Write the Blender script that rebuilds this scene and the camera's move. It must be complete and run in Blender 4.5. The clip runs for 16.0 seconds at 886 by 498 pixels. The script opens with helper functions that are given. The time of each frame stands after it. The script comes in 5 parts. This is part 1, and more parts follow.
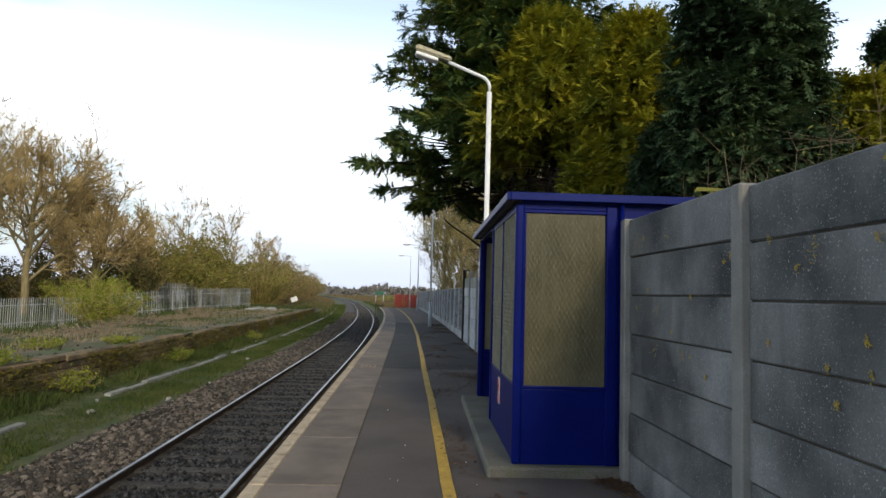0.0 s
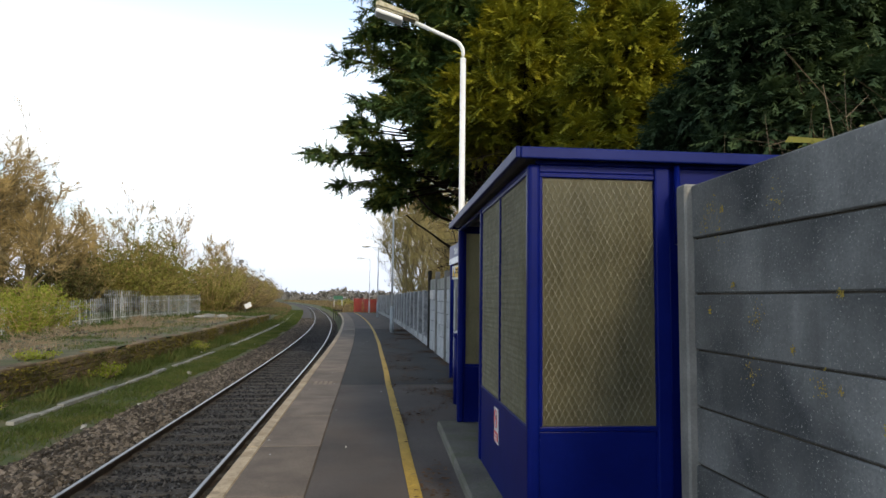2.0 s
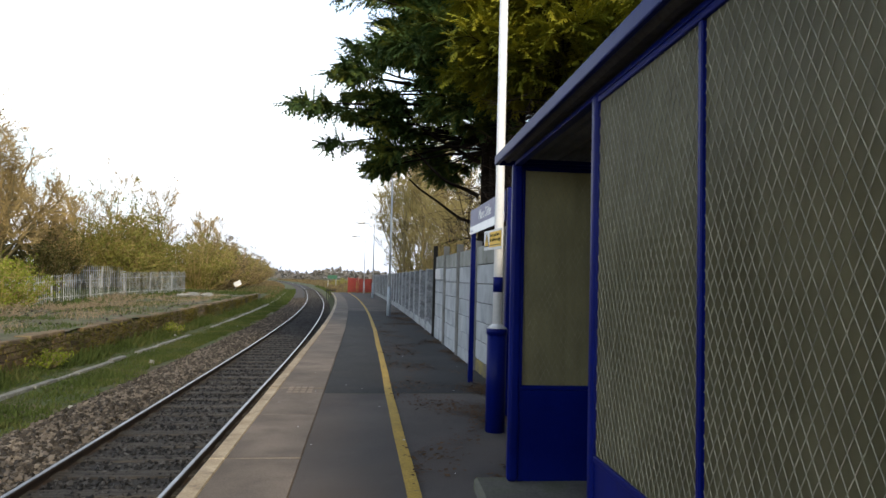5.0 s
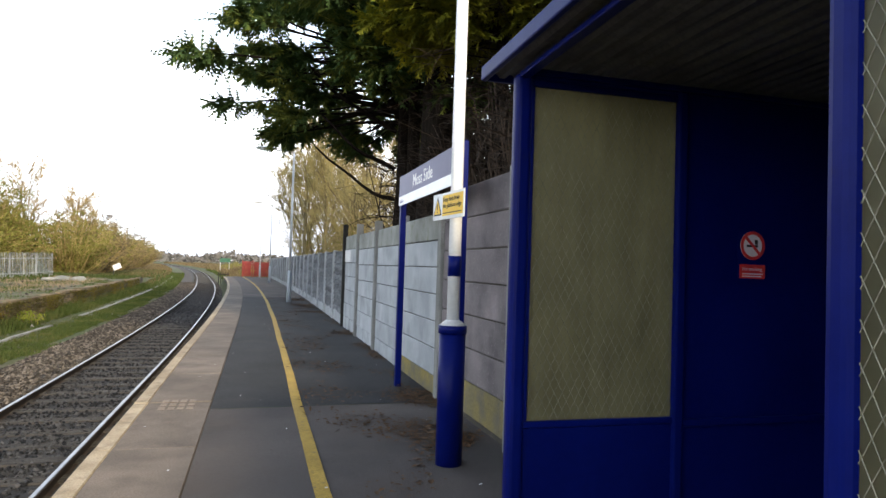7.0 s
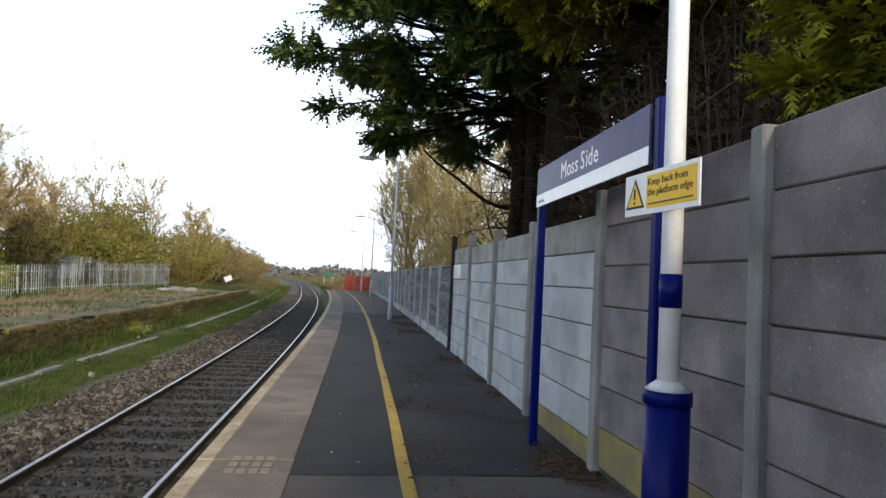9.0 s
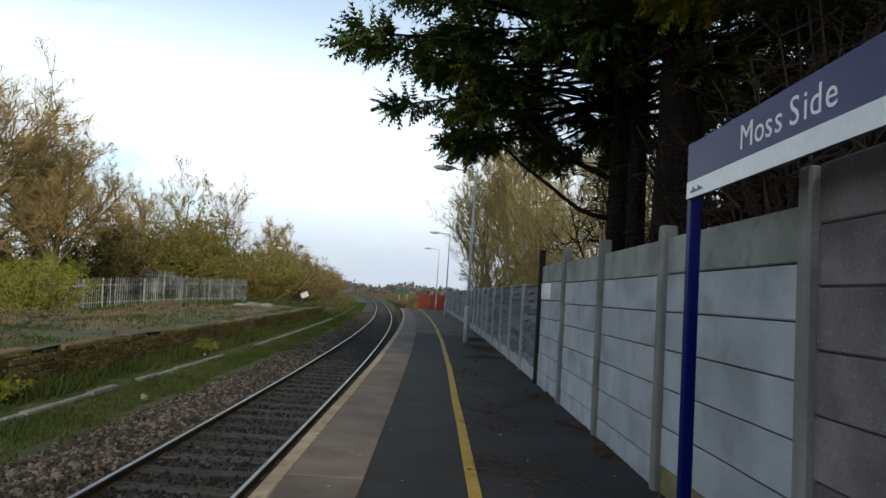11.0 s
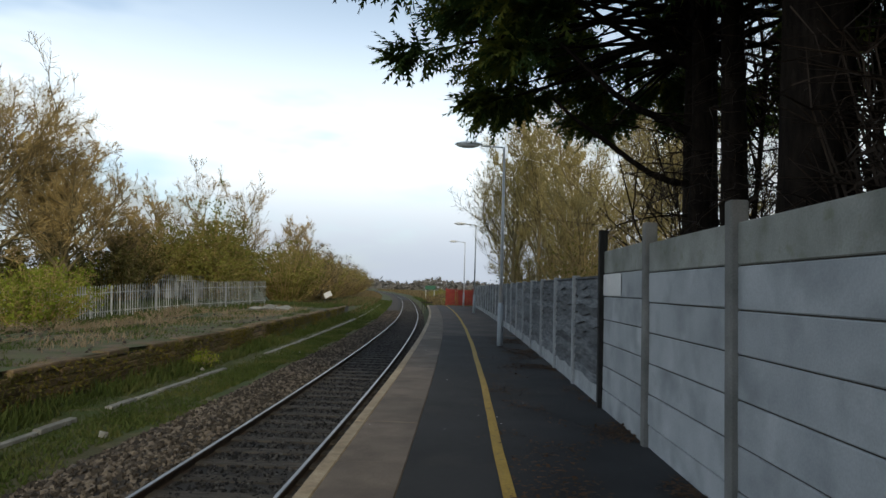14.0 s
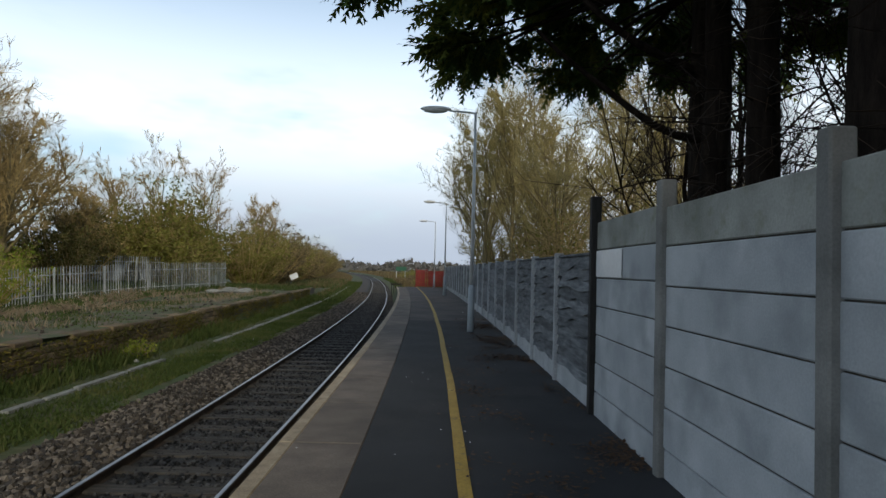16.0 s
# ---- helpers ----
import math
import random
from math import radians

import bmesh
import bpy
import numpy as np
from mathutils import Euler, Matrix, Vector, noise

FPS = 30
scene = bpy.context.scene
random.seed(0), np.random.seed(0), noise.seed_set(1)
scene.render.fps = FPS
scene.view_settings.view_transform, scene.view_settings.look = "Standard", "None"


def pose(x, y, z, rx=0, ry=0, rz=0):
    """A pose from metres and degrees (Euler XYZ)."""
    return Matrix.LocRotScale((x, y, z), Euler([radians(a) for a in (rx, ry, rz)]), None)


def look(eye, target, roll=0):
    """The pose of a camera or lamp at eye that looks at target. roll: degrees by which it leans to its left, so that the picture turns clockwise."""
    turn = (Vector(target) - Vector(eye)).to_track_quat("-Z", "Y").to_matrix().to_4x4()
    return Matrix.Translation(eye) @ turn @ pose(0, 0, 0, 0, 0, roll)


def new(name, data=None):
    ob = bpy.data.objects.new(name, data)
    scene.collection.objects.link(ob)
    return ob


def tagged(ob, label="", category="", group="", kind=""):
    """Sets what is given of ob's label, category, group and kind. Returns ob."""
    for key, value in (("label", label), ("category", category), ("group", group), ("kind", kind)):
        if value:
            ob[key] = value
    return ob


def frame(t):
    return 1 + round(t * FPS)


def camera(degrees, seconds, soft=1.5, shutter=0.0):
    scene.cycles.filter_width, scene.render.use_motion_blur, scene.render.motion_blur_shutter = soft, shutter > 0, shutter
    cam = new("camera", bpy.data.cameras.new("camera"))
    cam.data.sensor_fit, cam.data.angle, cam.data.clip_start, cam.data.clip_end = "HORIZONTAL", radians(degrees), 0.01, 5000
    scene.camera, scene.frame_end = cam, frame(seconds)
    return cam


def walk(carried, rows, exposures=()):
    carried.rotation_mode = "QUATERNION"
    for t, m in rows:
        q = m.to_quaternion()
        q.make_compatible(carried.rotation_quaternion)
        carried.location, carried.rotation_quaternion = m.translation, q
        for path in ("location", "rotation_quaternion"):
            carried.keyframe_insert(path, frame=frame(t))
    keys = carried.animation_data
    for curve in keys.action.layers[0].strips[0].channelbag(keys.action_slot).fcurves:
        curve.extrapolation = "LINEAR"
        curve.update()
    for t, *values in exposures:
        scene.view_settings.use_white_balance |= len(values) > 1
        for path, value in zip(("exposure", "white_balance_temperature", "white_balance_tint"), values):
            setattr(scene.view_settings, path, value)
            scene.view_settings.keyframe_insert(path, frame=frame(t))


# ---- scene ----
cam = camera(70.0, 16.0)
PATH = [
    (0, (0.526, -0.401, 1.507), (0.629, 1.591, 1.652), 1.6),
    (0.5, (0.49, 0.007, 1.524), (0.591, 1.998, 1.688), 0.8),
    (1, (0.483, 0.468, 1.495), (0.644, 2.452, 1.693), 0.0),
    (1.5, (0.505, 0.906, 1.498), (0.724, 2.886, 1.676), 1.4),
    (2, (0.492, 1.351, 1.498), (0.724, 3.332, 1.656), 0.7),
    (2.5, (0.525, 1.835, 1.488), (0.749, 3.82, 1.597), 1.7),
    (3, (0.51, 2.284, 1.484), (0.709, 4.273, 1.562), 2.1),
    (3.5, (0.47, 2.718, 1.474), (0.676, 4.704, 1.577), 1.7),
    (3.7, (0.488, 2.911, 1.48), (0.678, 4.897, 1.611), 2.1),
    (5.8, (0.499, 5.147, 1.456), (0.852, 7.113, 1.541), 1.7),
    (6, (0.493, 5.321, 1.444), (0.883, 7.281, 1.538), 2.0),
    (6.5, (0.485, 5.69, 1.439), (0.966, 7.628, 1.535), 2.5),
    (7, (0.444, 6.076, 1.431), (1.003, 7.995, 1.49), 1.8),
    (7.5, (0.453, 6.505, 1.435), (1.008, 8.426, 1.467), 2.7),
    (8, (0.497, 6.987, 1.45), (0.957, 8.933, 1.506), 3.1),
    (8.5, (0.453, 7.43, 1.458), (0.842, 9.389, 1.556), 1.9),
    (9, (0.47, 7.89, 1.444), (0.725, 9.871, 1.542), 2.8),
    (9.5, (0.444, 8.269, 1.431), (0.611, 10.257, 1.567), 3.4),
    (10, (0.442, 8.729, 1.439), (0.552, 10.721, 1.587), 2.4),
    (10.2, (0.463, 8.911, 1.446), (0.548, 10.904, 1.584), 2.6),
    (12.3, (0.511, 10.701, 1.465), (0.431, 12.693, 1.622), 2.7),
    (12.5, (0.486, 10.883, 1.487), (0.395, 12.876, 1.625), 1.7),
    (13, (0.514, 11.375, 1.518), (0.384, 13.368, 1.607), 1.9),
    (13.5, (0.534, 11.861, 1.484), (0.431, 13.855, 1.604), 2.4),
    (14, (0.498, 12.315, 1.525), (0.433, 14.31, 1.648), 1.7),
    (14.5, (0.531, 12.762, 1.525), (0.43, 14.754, 1.667), 3.1),
    (15, (0.525, 13.178, 1.519), (0.457, 15.172, 1.657), 1.2),
    (15.5, (0.566, 13.623, 1.525), (0.568, 15.62, 1.64), 0.7),
    (16, (0.629, 14.015, 1.519), (0.654, 16.014, 1.585), 1.5),
]
EXPOSURE = [(0.0, -0.58, 6150, 5), (3.5, -0.24, 6250, 6), (6.0, 0.04, 6300, 6), (7.0, 0.40, 6350, 7), (8.0, 0.26, 6300, 7), (9.0, -0.12, 6150, 6), (10.2, -0.72, 6050, 3), (12.5, -1.02, 6300, 2), (16.0, -1.22, 5900, 2)]
walk(cam, [(t, look(eye, target, roll)) for t, eye, target, roll in PATH], EXPOSURE)

# ---- world, sun ----
world = bpy.data.worlds.new("sky")
scene.world = world
world.use_nodes = True
wn, wl = world.node_tree.nodes, world.node_tree.links
wn.clear()
w_out = wn.new("ShaderNodeOutputWorld")
w_bg = wn.new("ShaderNodeBackground")
w_sky = wn.new("ShaderNodeTexSky")
w_sky.sky_type = "NISHITA"
w_sky.sun_disc = False
w_sky.sun_elevation, w_sky.sun_rotation = radians(28), radians(165)
w_sky.air_density, w_sky.dust_density = 1.0, 1.5
w_gain = wn.new("ShaderNodeVectorMath")
w_gain.operation = "SCALE"
w_gain.inputs["Scale"].default_value = 0.33
wl.new(w_sky.outputs["Color"], w_gain.inputs[0])
w_co = wn.new("ShaderNodeTexCoord")
w_map = wn.new("ShaderNodeMapping")
w_map.inputs["Scale"].default_value = (1.0, 1.0, 3.2)
w_map.inputs["Rotation"].default_value = (0.25, 0.1, 0.4)
wl.new(w_co.outputs["Generated"], w_map.inputs["Vector"])
w_noise = wn.new("ShaderNodeTexNoise")
w_noise.inputs["Scale"].default_value = 1.5
w_noise.inputs["Detail"].default_value = 5
w_noise.inputs["Roughness"].default_value = 0.55
wl.new(w_map.outputs["Vector"], w_noise.inputs["Vector"])
w_sep = wn.new("ShaderNodeSeparateXYZ")
wl.new(w_co.outputs["Generated"], w_sep.inputs[0])


def w_range(src, a, b, c, d):
    n = wn.new("ShaderNodeMapRange")
    n.interpolation_type = "SMOOTHSTEP"
    for key, val in (("From Min", a), ("From Max", b), ("To Min", c), ("To Max", d)):
        n.inputs[key].default_value = val
    wl.new(src, n.inputs["Value"])
    return n.outputs["Result"]


def w_math(op, a, b):
    n = wn.new("ShaderNodeMath")
    n.operation = op
    wl.new(a, n.inputs[0])
    wl.new(b, n.inputs[1])
    return n.outputs[0]


cover = w_math("MULTIPLY", w_range(w_noise.outputs["Fac"], 0.36, 0.52, 0.35, 1.0), w_range(w_sep.outputs["Z"], 0.17, 0.44, 1.0, 0.28))
w_haze = wn.new("ShaderNodeMix")
w_haze.data_type = "RGBA"
w_haze.inputs[6].default_value = (1.32, 1.36, 1.56, 1)
w_haze.inputs[7].default_value = (2.85, 2.85, 2.9, 1)
wl.new(w_range(w_sep.outputs["Z"], 0.02, 0.24, 0.0, 1.0), w_haze.inputs[0])
w_cloud = wn.new("ShaderNodeMix")
w_cloud.data_type = "RGBA"
wl.new(cover, w_cloud.inputs[0])
wl.new(w_gain.outputs["Vector"], w_cloud.inputs[6])
wl.new(w_haze.outputs[2], w_cloud.inputs[7])
w_dim = wn.new("ShaderNodeVectorMath")
w_dim.operation = "SCALE"
wl.new(w_cloud.outputs[2], w_dim.inputs[0])
wl.new(w_range(w_sep.outputs["Z"], 0.35, 0.9, 1.0, 0.26), w_dim.inputs["Scale"])
wl.new(w_dim.outputs["Vector"], w_bg.inputs["Color"])
w_bg.inputs["Strength"].default_value = 1.0
wl.new(w_bg.outputs[0], w_out.inputs["Surface"])

sun = new("sun", bpy.data.lights.new("sun", "SUN"))
sun.data.energy, sun.data.angle, sun.data.color = 3.4, radians(9), (1.0, 0.81, 0.56)
sun.matrix_world = look((8, -30, 16.5), (0, 0, 0))


# ---- materials ----
def surf(name, c1, c2, rough=0.8, scale=2.5, fine=45.0, bump=0.25, metal=0.0, spots=None, spot_at=0.66, spot_scale=14.0,
         grain=(1, 1, 1), rand=0.0, streak=None, spec=0.4, vary=0.28):
    """Two-scale procedural surface: c1 to c2 by a broad noise, fine grain, optional spots, streaks and per-object variation."""
    m = bpy.data.materials.new(name)
    m.use_nodes = True
    n, l = m.node_tree.nodes, m.node_tree.links
    b = n["Principled BSDF"]
    co = n.new("ShaderNodeTexCoord")
    mp = n.new("ShaderNodeMapping")
    mp.inputs["Scale"].default_value = grain
    l.new(co.outputs["Object"], mp.inputs["Vector"])
    info = n.new("ShaderNodeObjectInfo")
    if rand:
        sh = n.new("ShaderNodeVectorMath")
        sh.operation = "SCALE"
        sh.inputs[0].default_value = (37, 19, 53)
        l.new(info.outputs["Random"], sh.inputs["Scale"])
        l.new(sh.outputs["Vector"], mp.inputs["Location"])
    a = n.new("ShaderNodeTexNoise")
    a.inputs["Scale"].default_value, a.inputs["Detail"].default_value = scale, 6
    f = n.new("ShaderNodeTexNoise")
    f.inputs["Scale"].default_value, f.inputs["Detail"].default_value = fine, 4
    l.new(mp.outputs["Vector"], a.inputs["Vector"])
    l.new(mp.outputs["Vector"], f.inputs["Vector"])
    r = n.new("ShaderNodeMapRange")
    r.inputs["From Min"].default_value, r.inputs["From Max"].default_value = 0.32, 0.68
    l.new(a.outputs["Fac"], r.inputs["Value"])
    mx = n.new("ShaderNodeMix")
    mx.data_type = "RGBA"
    mx.inputs[6].default_value, mx.inputs[7].default_value = (*c1, 1), (*c2, 1)
    l.new(r.outputs["Result"], mx.inputs[0])
    out = mx.outputs[2]
    g = n.new("ShaderNodeMapRange")
    g.inputs["From Min"].default_value, g.inputs["From Max"].default_value = 0.25, 0.75
    g.inputs["To Min"].default_value, g.inputs["To Max"].default_value = 1 - vary, 1 + vary
    l.new(f.outputs["Fac"], g.inputs["Value"])
    v = n.new("ShaderNodeVectorMath")
    v.operation = "SCALE"
    l.new(out, v.inputs[0])
    l.new(g.outputs["Result"], v.inputs["Scale"])
    out = v.outputs["Vector"]
    if rand:
        rr = n.new("ShaderNodeMapRange")
        rr.inputs["To Min"].default_value, rr.inputs["To Max"].default_value = 1 - rand, 1 + rand
        l.new(info.outputs["Random"], rr.inputs["Value"])
        v2 = n.new("ShaderNodeVectorMath")
        v2.operation = "SCALE"
        l.new(out, v2.inputs[0])
        l.new(rr.outputs["Result"], v2.inputs["Scale"])
        out = v2.outputs["Vector"]
    for col, at, sc, gr in ((spots, spot_at, spot_scale, (1, 1, 1)), (streak, 0.55, 5.0, (1, 1, 0.12))):
        if col is None:
            continue
        m2 = n.new("ShaderNodeMapping")
        m2.inputs["Scale"].default_value = gr
        l.new(mp.outputs["Vector"], m2.inputs["Vector"])
        s = n.new("ShaderNodeTexNoise")
        s.inputs["Scale"].default_value, s.inputs["Detail"].default_value = sc, 5
        l.new(m2.outputs["Vector"], s.inputs["Vector"])
        sr = n.new("ShaderNodeMapRange")
        soft = 0.06 if sc > 10 else 0.22
        sr.inputs["From Min"].default_value, sr.inputs["From Max"].default_value = at - soft / 3, at + soft
        sr.inputs["To Max"].default_value = 0.85
        l.new(s.outputs["Fac"], sr.inputs["Value"])
        mm = n.new("ShaderNodeMix")
        mm.data_type = "RGBA"
        mm.inputs[7].default_value = (*col, 1)
        l.new(sr.outputs["Result"], mm.inputs[0])
        l.new(out, mm.inputs[6])
        out = mm.outputs[2]
    l.new(out, b.inputs["Base Color"])
    b.inputs["Roughness"].default_value, b.inputs["Metallic"].default_value = rough, metal
    b.inputs["Specular IOR Level"].default_value = spec
    if bump:
        bp = n.new("ShaderNodeBump")
        bp.inputs["Strength"].default_value, bp.inputs["Distance"].default_value = bump, 0.01
        l.new(f.outputs["Fac"], bp.inputs["Height"])
        l.new(bp.outputs["Normal"], b.inputs["Normal"])
    return m


def leafy(name, c1, c2, c3, trans=0.25, clump=0.8, own=0.4):
    """Foliage or twigs, varied leaf by leaf and along the tree."""
    m = bpy.data.materials.new(name)
    m.use_nodes = True
    n, l = m.node_tree.nodes, m.node_tree.links
    b = n["Principled BSDF"]
    geo = n.new("ShaderNodeNewGeometry")
    ramp = n.new("ShaderNodeValToRGB")
    e = ramp.color_ramp.elements
    e[0].color, e[1].color = (*c1, 1), (*c3, 1)
    mid = e.new(0.5)
    mid.color = (*c2, 1)
    co = n.new("ShaderNodeTexCoord")
    a = n.new("ShaderNodeTexNoise")
    a.inputs["Scale"].default_value, a.inputs["Detail"].default_value = clump, 4
    l.new(co.outputs["Object"], a.inputs["Vector"])
    mr = n.new("ShaderNodeMapRange")
    mr.inputs["From Min"].default_value, mr.inputs["From Max"].default_value = 0.3, 0.7
    l.new(a.outputs["Fac"], mr.inputs["Value"])
    av = n.new("ShaderNodeMix")
    av.inputs[0].default_value = own
    l.new(mr.outputs["Result"], av.inputs[2])
    l.new(geo.outputs["Random Per Island"], av.inputs[3])
    l.new(av.outputs[0], ramp.inputs["Fac"])
    l.new(ramp.outputs["Color"], b.inputs["Base Color"])
    b.inputs["Roughness"].default_value = 0.7
    b.inputs["Specular IOR Level"].default_value = 0.2
    if trans:
        tr = n.new("ShaderNodeBsdfTranslucent")
        ms = n.new("ShaderNodeMixShader")
        ms.inputs[0].default_value = trans
        l.new(ramp.outputs["Color"], tr.inputs["Color"])
        l.new(b.outputs[0], ms.inputs[1])
        l.new(tr.outputs[0], ms.inputs[2])
        l.new(ms.outputs[0], n["Material Output"].inputs["Surface"])
    return m


M_GRASS = surf("rough_grass_ground", (0.062, 0.062, 0.026), (0.046, 0.074, 0.016), 0.95, 0.6, 30, 0.6, spots=(0.16, 0.13, 0.08), spot_at=0.58, spot_scale=2.2)
M_EARTH = surf("disused_platform_earth", (0.14, 0.11, 0.078), (0.055, 0.068, 0.026), 0.95, 1.1, 25, 0.9, spots=(0.06, 0.11, 0.02), spot_at=0.54, spot_scale=1.3)
M_BALLAST = surf("ballast_bed", (0.038, 0.032, 0.027), (0.062, 0.051, 0.043), 0.95, 1.5, 40, 0.9)
M_OILBED = surf("oily_track_bed", (0.011, 0.011, 0.012), (0.030, 0.029, 0.028), 0.85, 2.5, 40, 0.8)
M_SLEEPER = surf("weathered_timber_sleeper", (0.022, 0.020, 0.018), (0.066, 0.059, 0.052), 0.9, 3, 30, 0.5, grain=(1, 6, 6), rand=0.25)
M_RAILSIDE = surf("rusty_rail_side", (0.018, 0.013, 0.010), (0.042, 0.027, 0.019), 0.85, 4, 50, 0.4)
M_RAILTOP = surf("polished_rail_top", (0.20, 0.20, 0.205), (0.32, 0.32, 0.33), 0.36, 2, 40, 0.02, metal=1.0, vary=0.06)
M_ASPHALT = surf("old_asphalt", (0.055, 0.050, 0.050), (0.115, 0.099, 0.094), 0.9, 0.7, 120, 0.5, spots=(0.10, 0.08, 0.068), spot_at=0.56, spot_scale=0.9)
M_DARKASPHALT = surf("dark_asphalt", (0.015, 0.016, 0.019), (0.031, 0.032, 0.036), 0.85, 0.8, 120, 0.5, spots=(0.05, 0.047, 0.045), spot_at=0.62, spot_scale=1.2)
M_SLAB = surf("worn_paving_slab", (0.108, 0.09, 0.075), (0.20, 0.166, 0.138), 0.85, 1.6, 90, 0.3, rand=0.16, spots=(0.09, 0.073, 0.063), spot_at=0.57, spot_scale=2.4)
M_COPING = surf("worn_coping_edge", (0.32, 0.26, 0.18), (0.46, 0.385, 0.28), 0.85, 4, 80, 0.4, rand=0.14, spots=(0.16, 0.13, 0.10), spot_at=0.58, spot_scale=9)
M_PLATFACE = surf("platform_face_brick", (0.07, 0.06, 0.05), (0.13, 0.11, 0.09), 0.9, 3, 40, 0.5)
M_YELLOW = surf("worn_yellow_paint", (0.36, 0.24, 0.035), (0.46, 0.31, 0.05), 0.7, 4, 60, 0.3, spots=(0.2, 0.15, 0.07), spot_at=0.63, spot_scale=12)
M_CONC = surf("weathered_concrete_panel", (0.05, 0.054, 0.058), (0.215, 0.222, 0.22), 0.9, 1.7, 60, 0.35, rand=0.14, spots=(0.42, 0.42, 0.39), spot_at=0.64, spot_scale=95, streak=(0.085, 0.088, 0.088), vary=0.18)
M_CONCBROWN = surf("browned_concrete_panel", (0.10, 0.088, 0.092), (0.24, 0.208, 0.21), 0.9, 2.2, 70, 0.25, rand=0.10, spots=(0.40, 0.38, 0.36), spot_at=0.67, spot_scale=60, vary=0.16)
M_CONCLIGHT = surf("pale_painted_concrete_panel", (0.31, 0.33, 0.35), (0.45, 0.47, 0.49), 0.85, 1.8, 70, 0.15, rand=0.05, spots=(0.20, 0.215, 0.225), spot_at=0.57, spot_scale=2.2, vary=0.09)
M_CONCTOP = surf("mossy_concrete_panel", (0.18, 0.185, 0.165), (0.32, 0.325, 0.305), 0.9, 2.2, 60, 0.2, rand=0.06, spots=(0.13, 0.14, 0.06), spot_at=0.62, spot_scale=7, vary=0.12)
M_POST = surf("concrete_post", (0.15, 0.15, 0.142), (0.25, 0.248, 0.238), 0.9, 3, 70, 0.3, rand=0.12, streak=(0.17, 0.17, 0.15), vary=0.14)
M_ALGAE = surf("algae_stained_panel", (0.13, 0.115, 0.07), (0.24, 0.19, 0.055), 0.9, 3, 60, 0.2, rand=0.1, spots=(0.12, 0.11, 0.10), spot_at=0.55, spot_scale=5)
M_LICHEN = surf("yellow_lichen", (0.40, 0.27, 0.03), (0.30, 0.24, 0.05), 0.95, 20, 80, 0.6)
M_BLUE = surf("blue_gloss_paint", (0.0012, 0.0045, 0.082), (0.0025, 0.0075, 0.112), 0.36, 2, 30, 0.03, spots=(0.010, 0.010, 0.075), spot_at=0.70, spot_scale=12, spec=0.09, vary=0.06)
M_BLUEEDGE = surf("faded_blue_fascia", (0.003, 0.008, 0.085), (0.007, 0.015, 0.12), 0.4, 3, 30, 0.05, spec=0.09, vary=0.06)
M_ROOFUNDER = surf("corrugated_roof_sheet", (0.07, 0.07, 0.075), (0.12, 0.12, 0.125), 0.6, 3, 40, 0.1, metal=0.3)
M_PLINTH = surf("concrete_plinth", (0.085, 0.082, 0.07), (0.15, 0.145, 0.125), 0.9, 2, 70, 0.3, spots=(0.07, 0.085, 0.03), spot_at=0.55, spot_scale=4)
M_WHITE = surf("white_painted_steel", (0.70, 0.71, 0.73), (0.80, 0.81, 0.82), 0.4, 4, 40, 0.03, spots=(0.55, 0.55, 0.52), spot_at=0.76, spot_scale=16, vary=0.06)
M_GALV = surf("galvanised_steel", (0.50, 0.51, 0.52), (0.62, 0.63, 0.64), 0.5, 5, 40, 0.05, metal=0.15, vary=0.1)
M_PALEBLUE = surf("pale_blue_painted_steel", (0.36, 0.41, 0.47), (0.44, 0.49, 0.55), 0.5, 4, 40, 0.03, vary=0.06)
M_LAMPTOP = surf("lichened_lamp_housing", (0.34, 0.32, 0.22), (0.50, 0.47, 0.36), 0.7, 20, 60, 0.3, spots=(0.22, 0.18, 0.06), spot_at=0.58, spot_scale=40)
M_LENS = surf("milky_lamp_lens", (0.74, 0.75, 0.76), (0.82, 0.82, 0.83), 0.35, 5, 30, 0.0, vary=0.06)
M_DARKTIMBER = surf("black_creosoted_timber", (0.012, 0.011, 0.011), (0.026, 0.024, 0.022), 0.85, 5, 40, 0.4, grain=(6, 6, 1))
M_SLAT = surf("grey_weathered_timber", (0.06, 0.066, 0.074), (0.165, 0.174, 0.185), 0.9, 3, 40, 0.6, grain=(6, 1, 8), rand=0.38)
M_FENCEPOST = surf("pale_concrete_post", (0.29, 0.305, 0.32), (0.40, 0.415, 0.43), 0.9, 3, 60, 0.2, rand=0.1)
M_RED = surf("red_painted_gate", (0.20, 0.016, 0.013), (0.28, 0.028, 0.020), 0.5, 3, 40, 0.1, vary=0.06)
M_SIGNBLUE = surf("purple_blue_sign_enamel", (0.050, 0.050, 0.135), (0.075, 0.075, 0.175), 0.38, 1.5, 30, 0.0, spec=0.15, vary=0.06)
M_SIGNWHITE = surf("white_sign_enamel", (0.72, 0.73, 0.75), (0.80, 0.80, 0.81), 0.25, 2, 30, 0.0, vary=0.06)
M_SIGNYELLOW = surf("yellow_sign_face", (0.70, 0.42, 0.01), (0.78, 0.48, 0.015), 0.3, 2, 30, 0.0, vary=0.06)
M_BLACK = surf("black_print", (0.012, 0.012, 0.012), (0.02, 0.02, 0.02), 0.5, 3, 40, 0.0)
M_SIGNRED = surf("red_print", (0.50, 0.02, 0.02), (0.58, 0.03, 0.03), 0.4, 3, 40, 0.0)
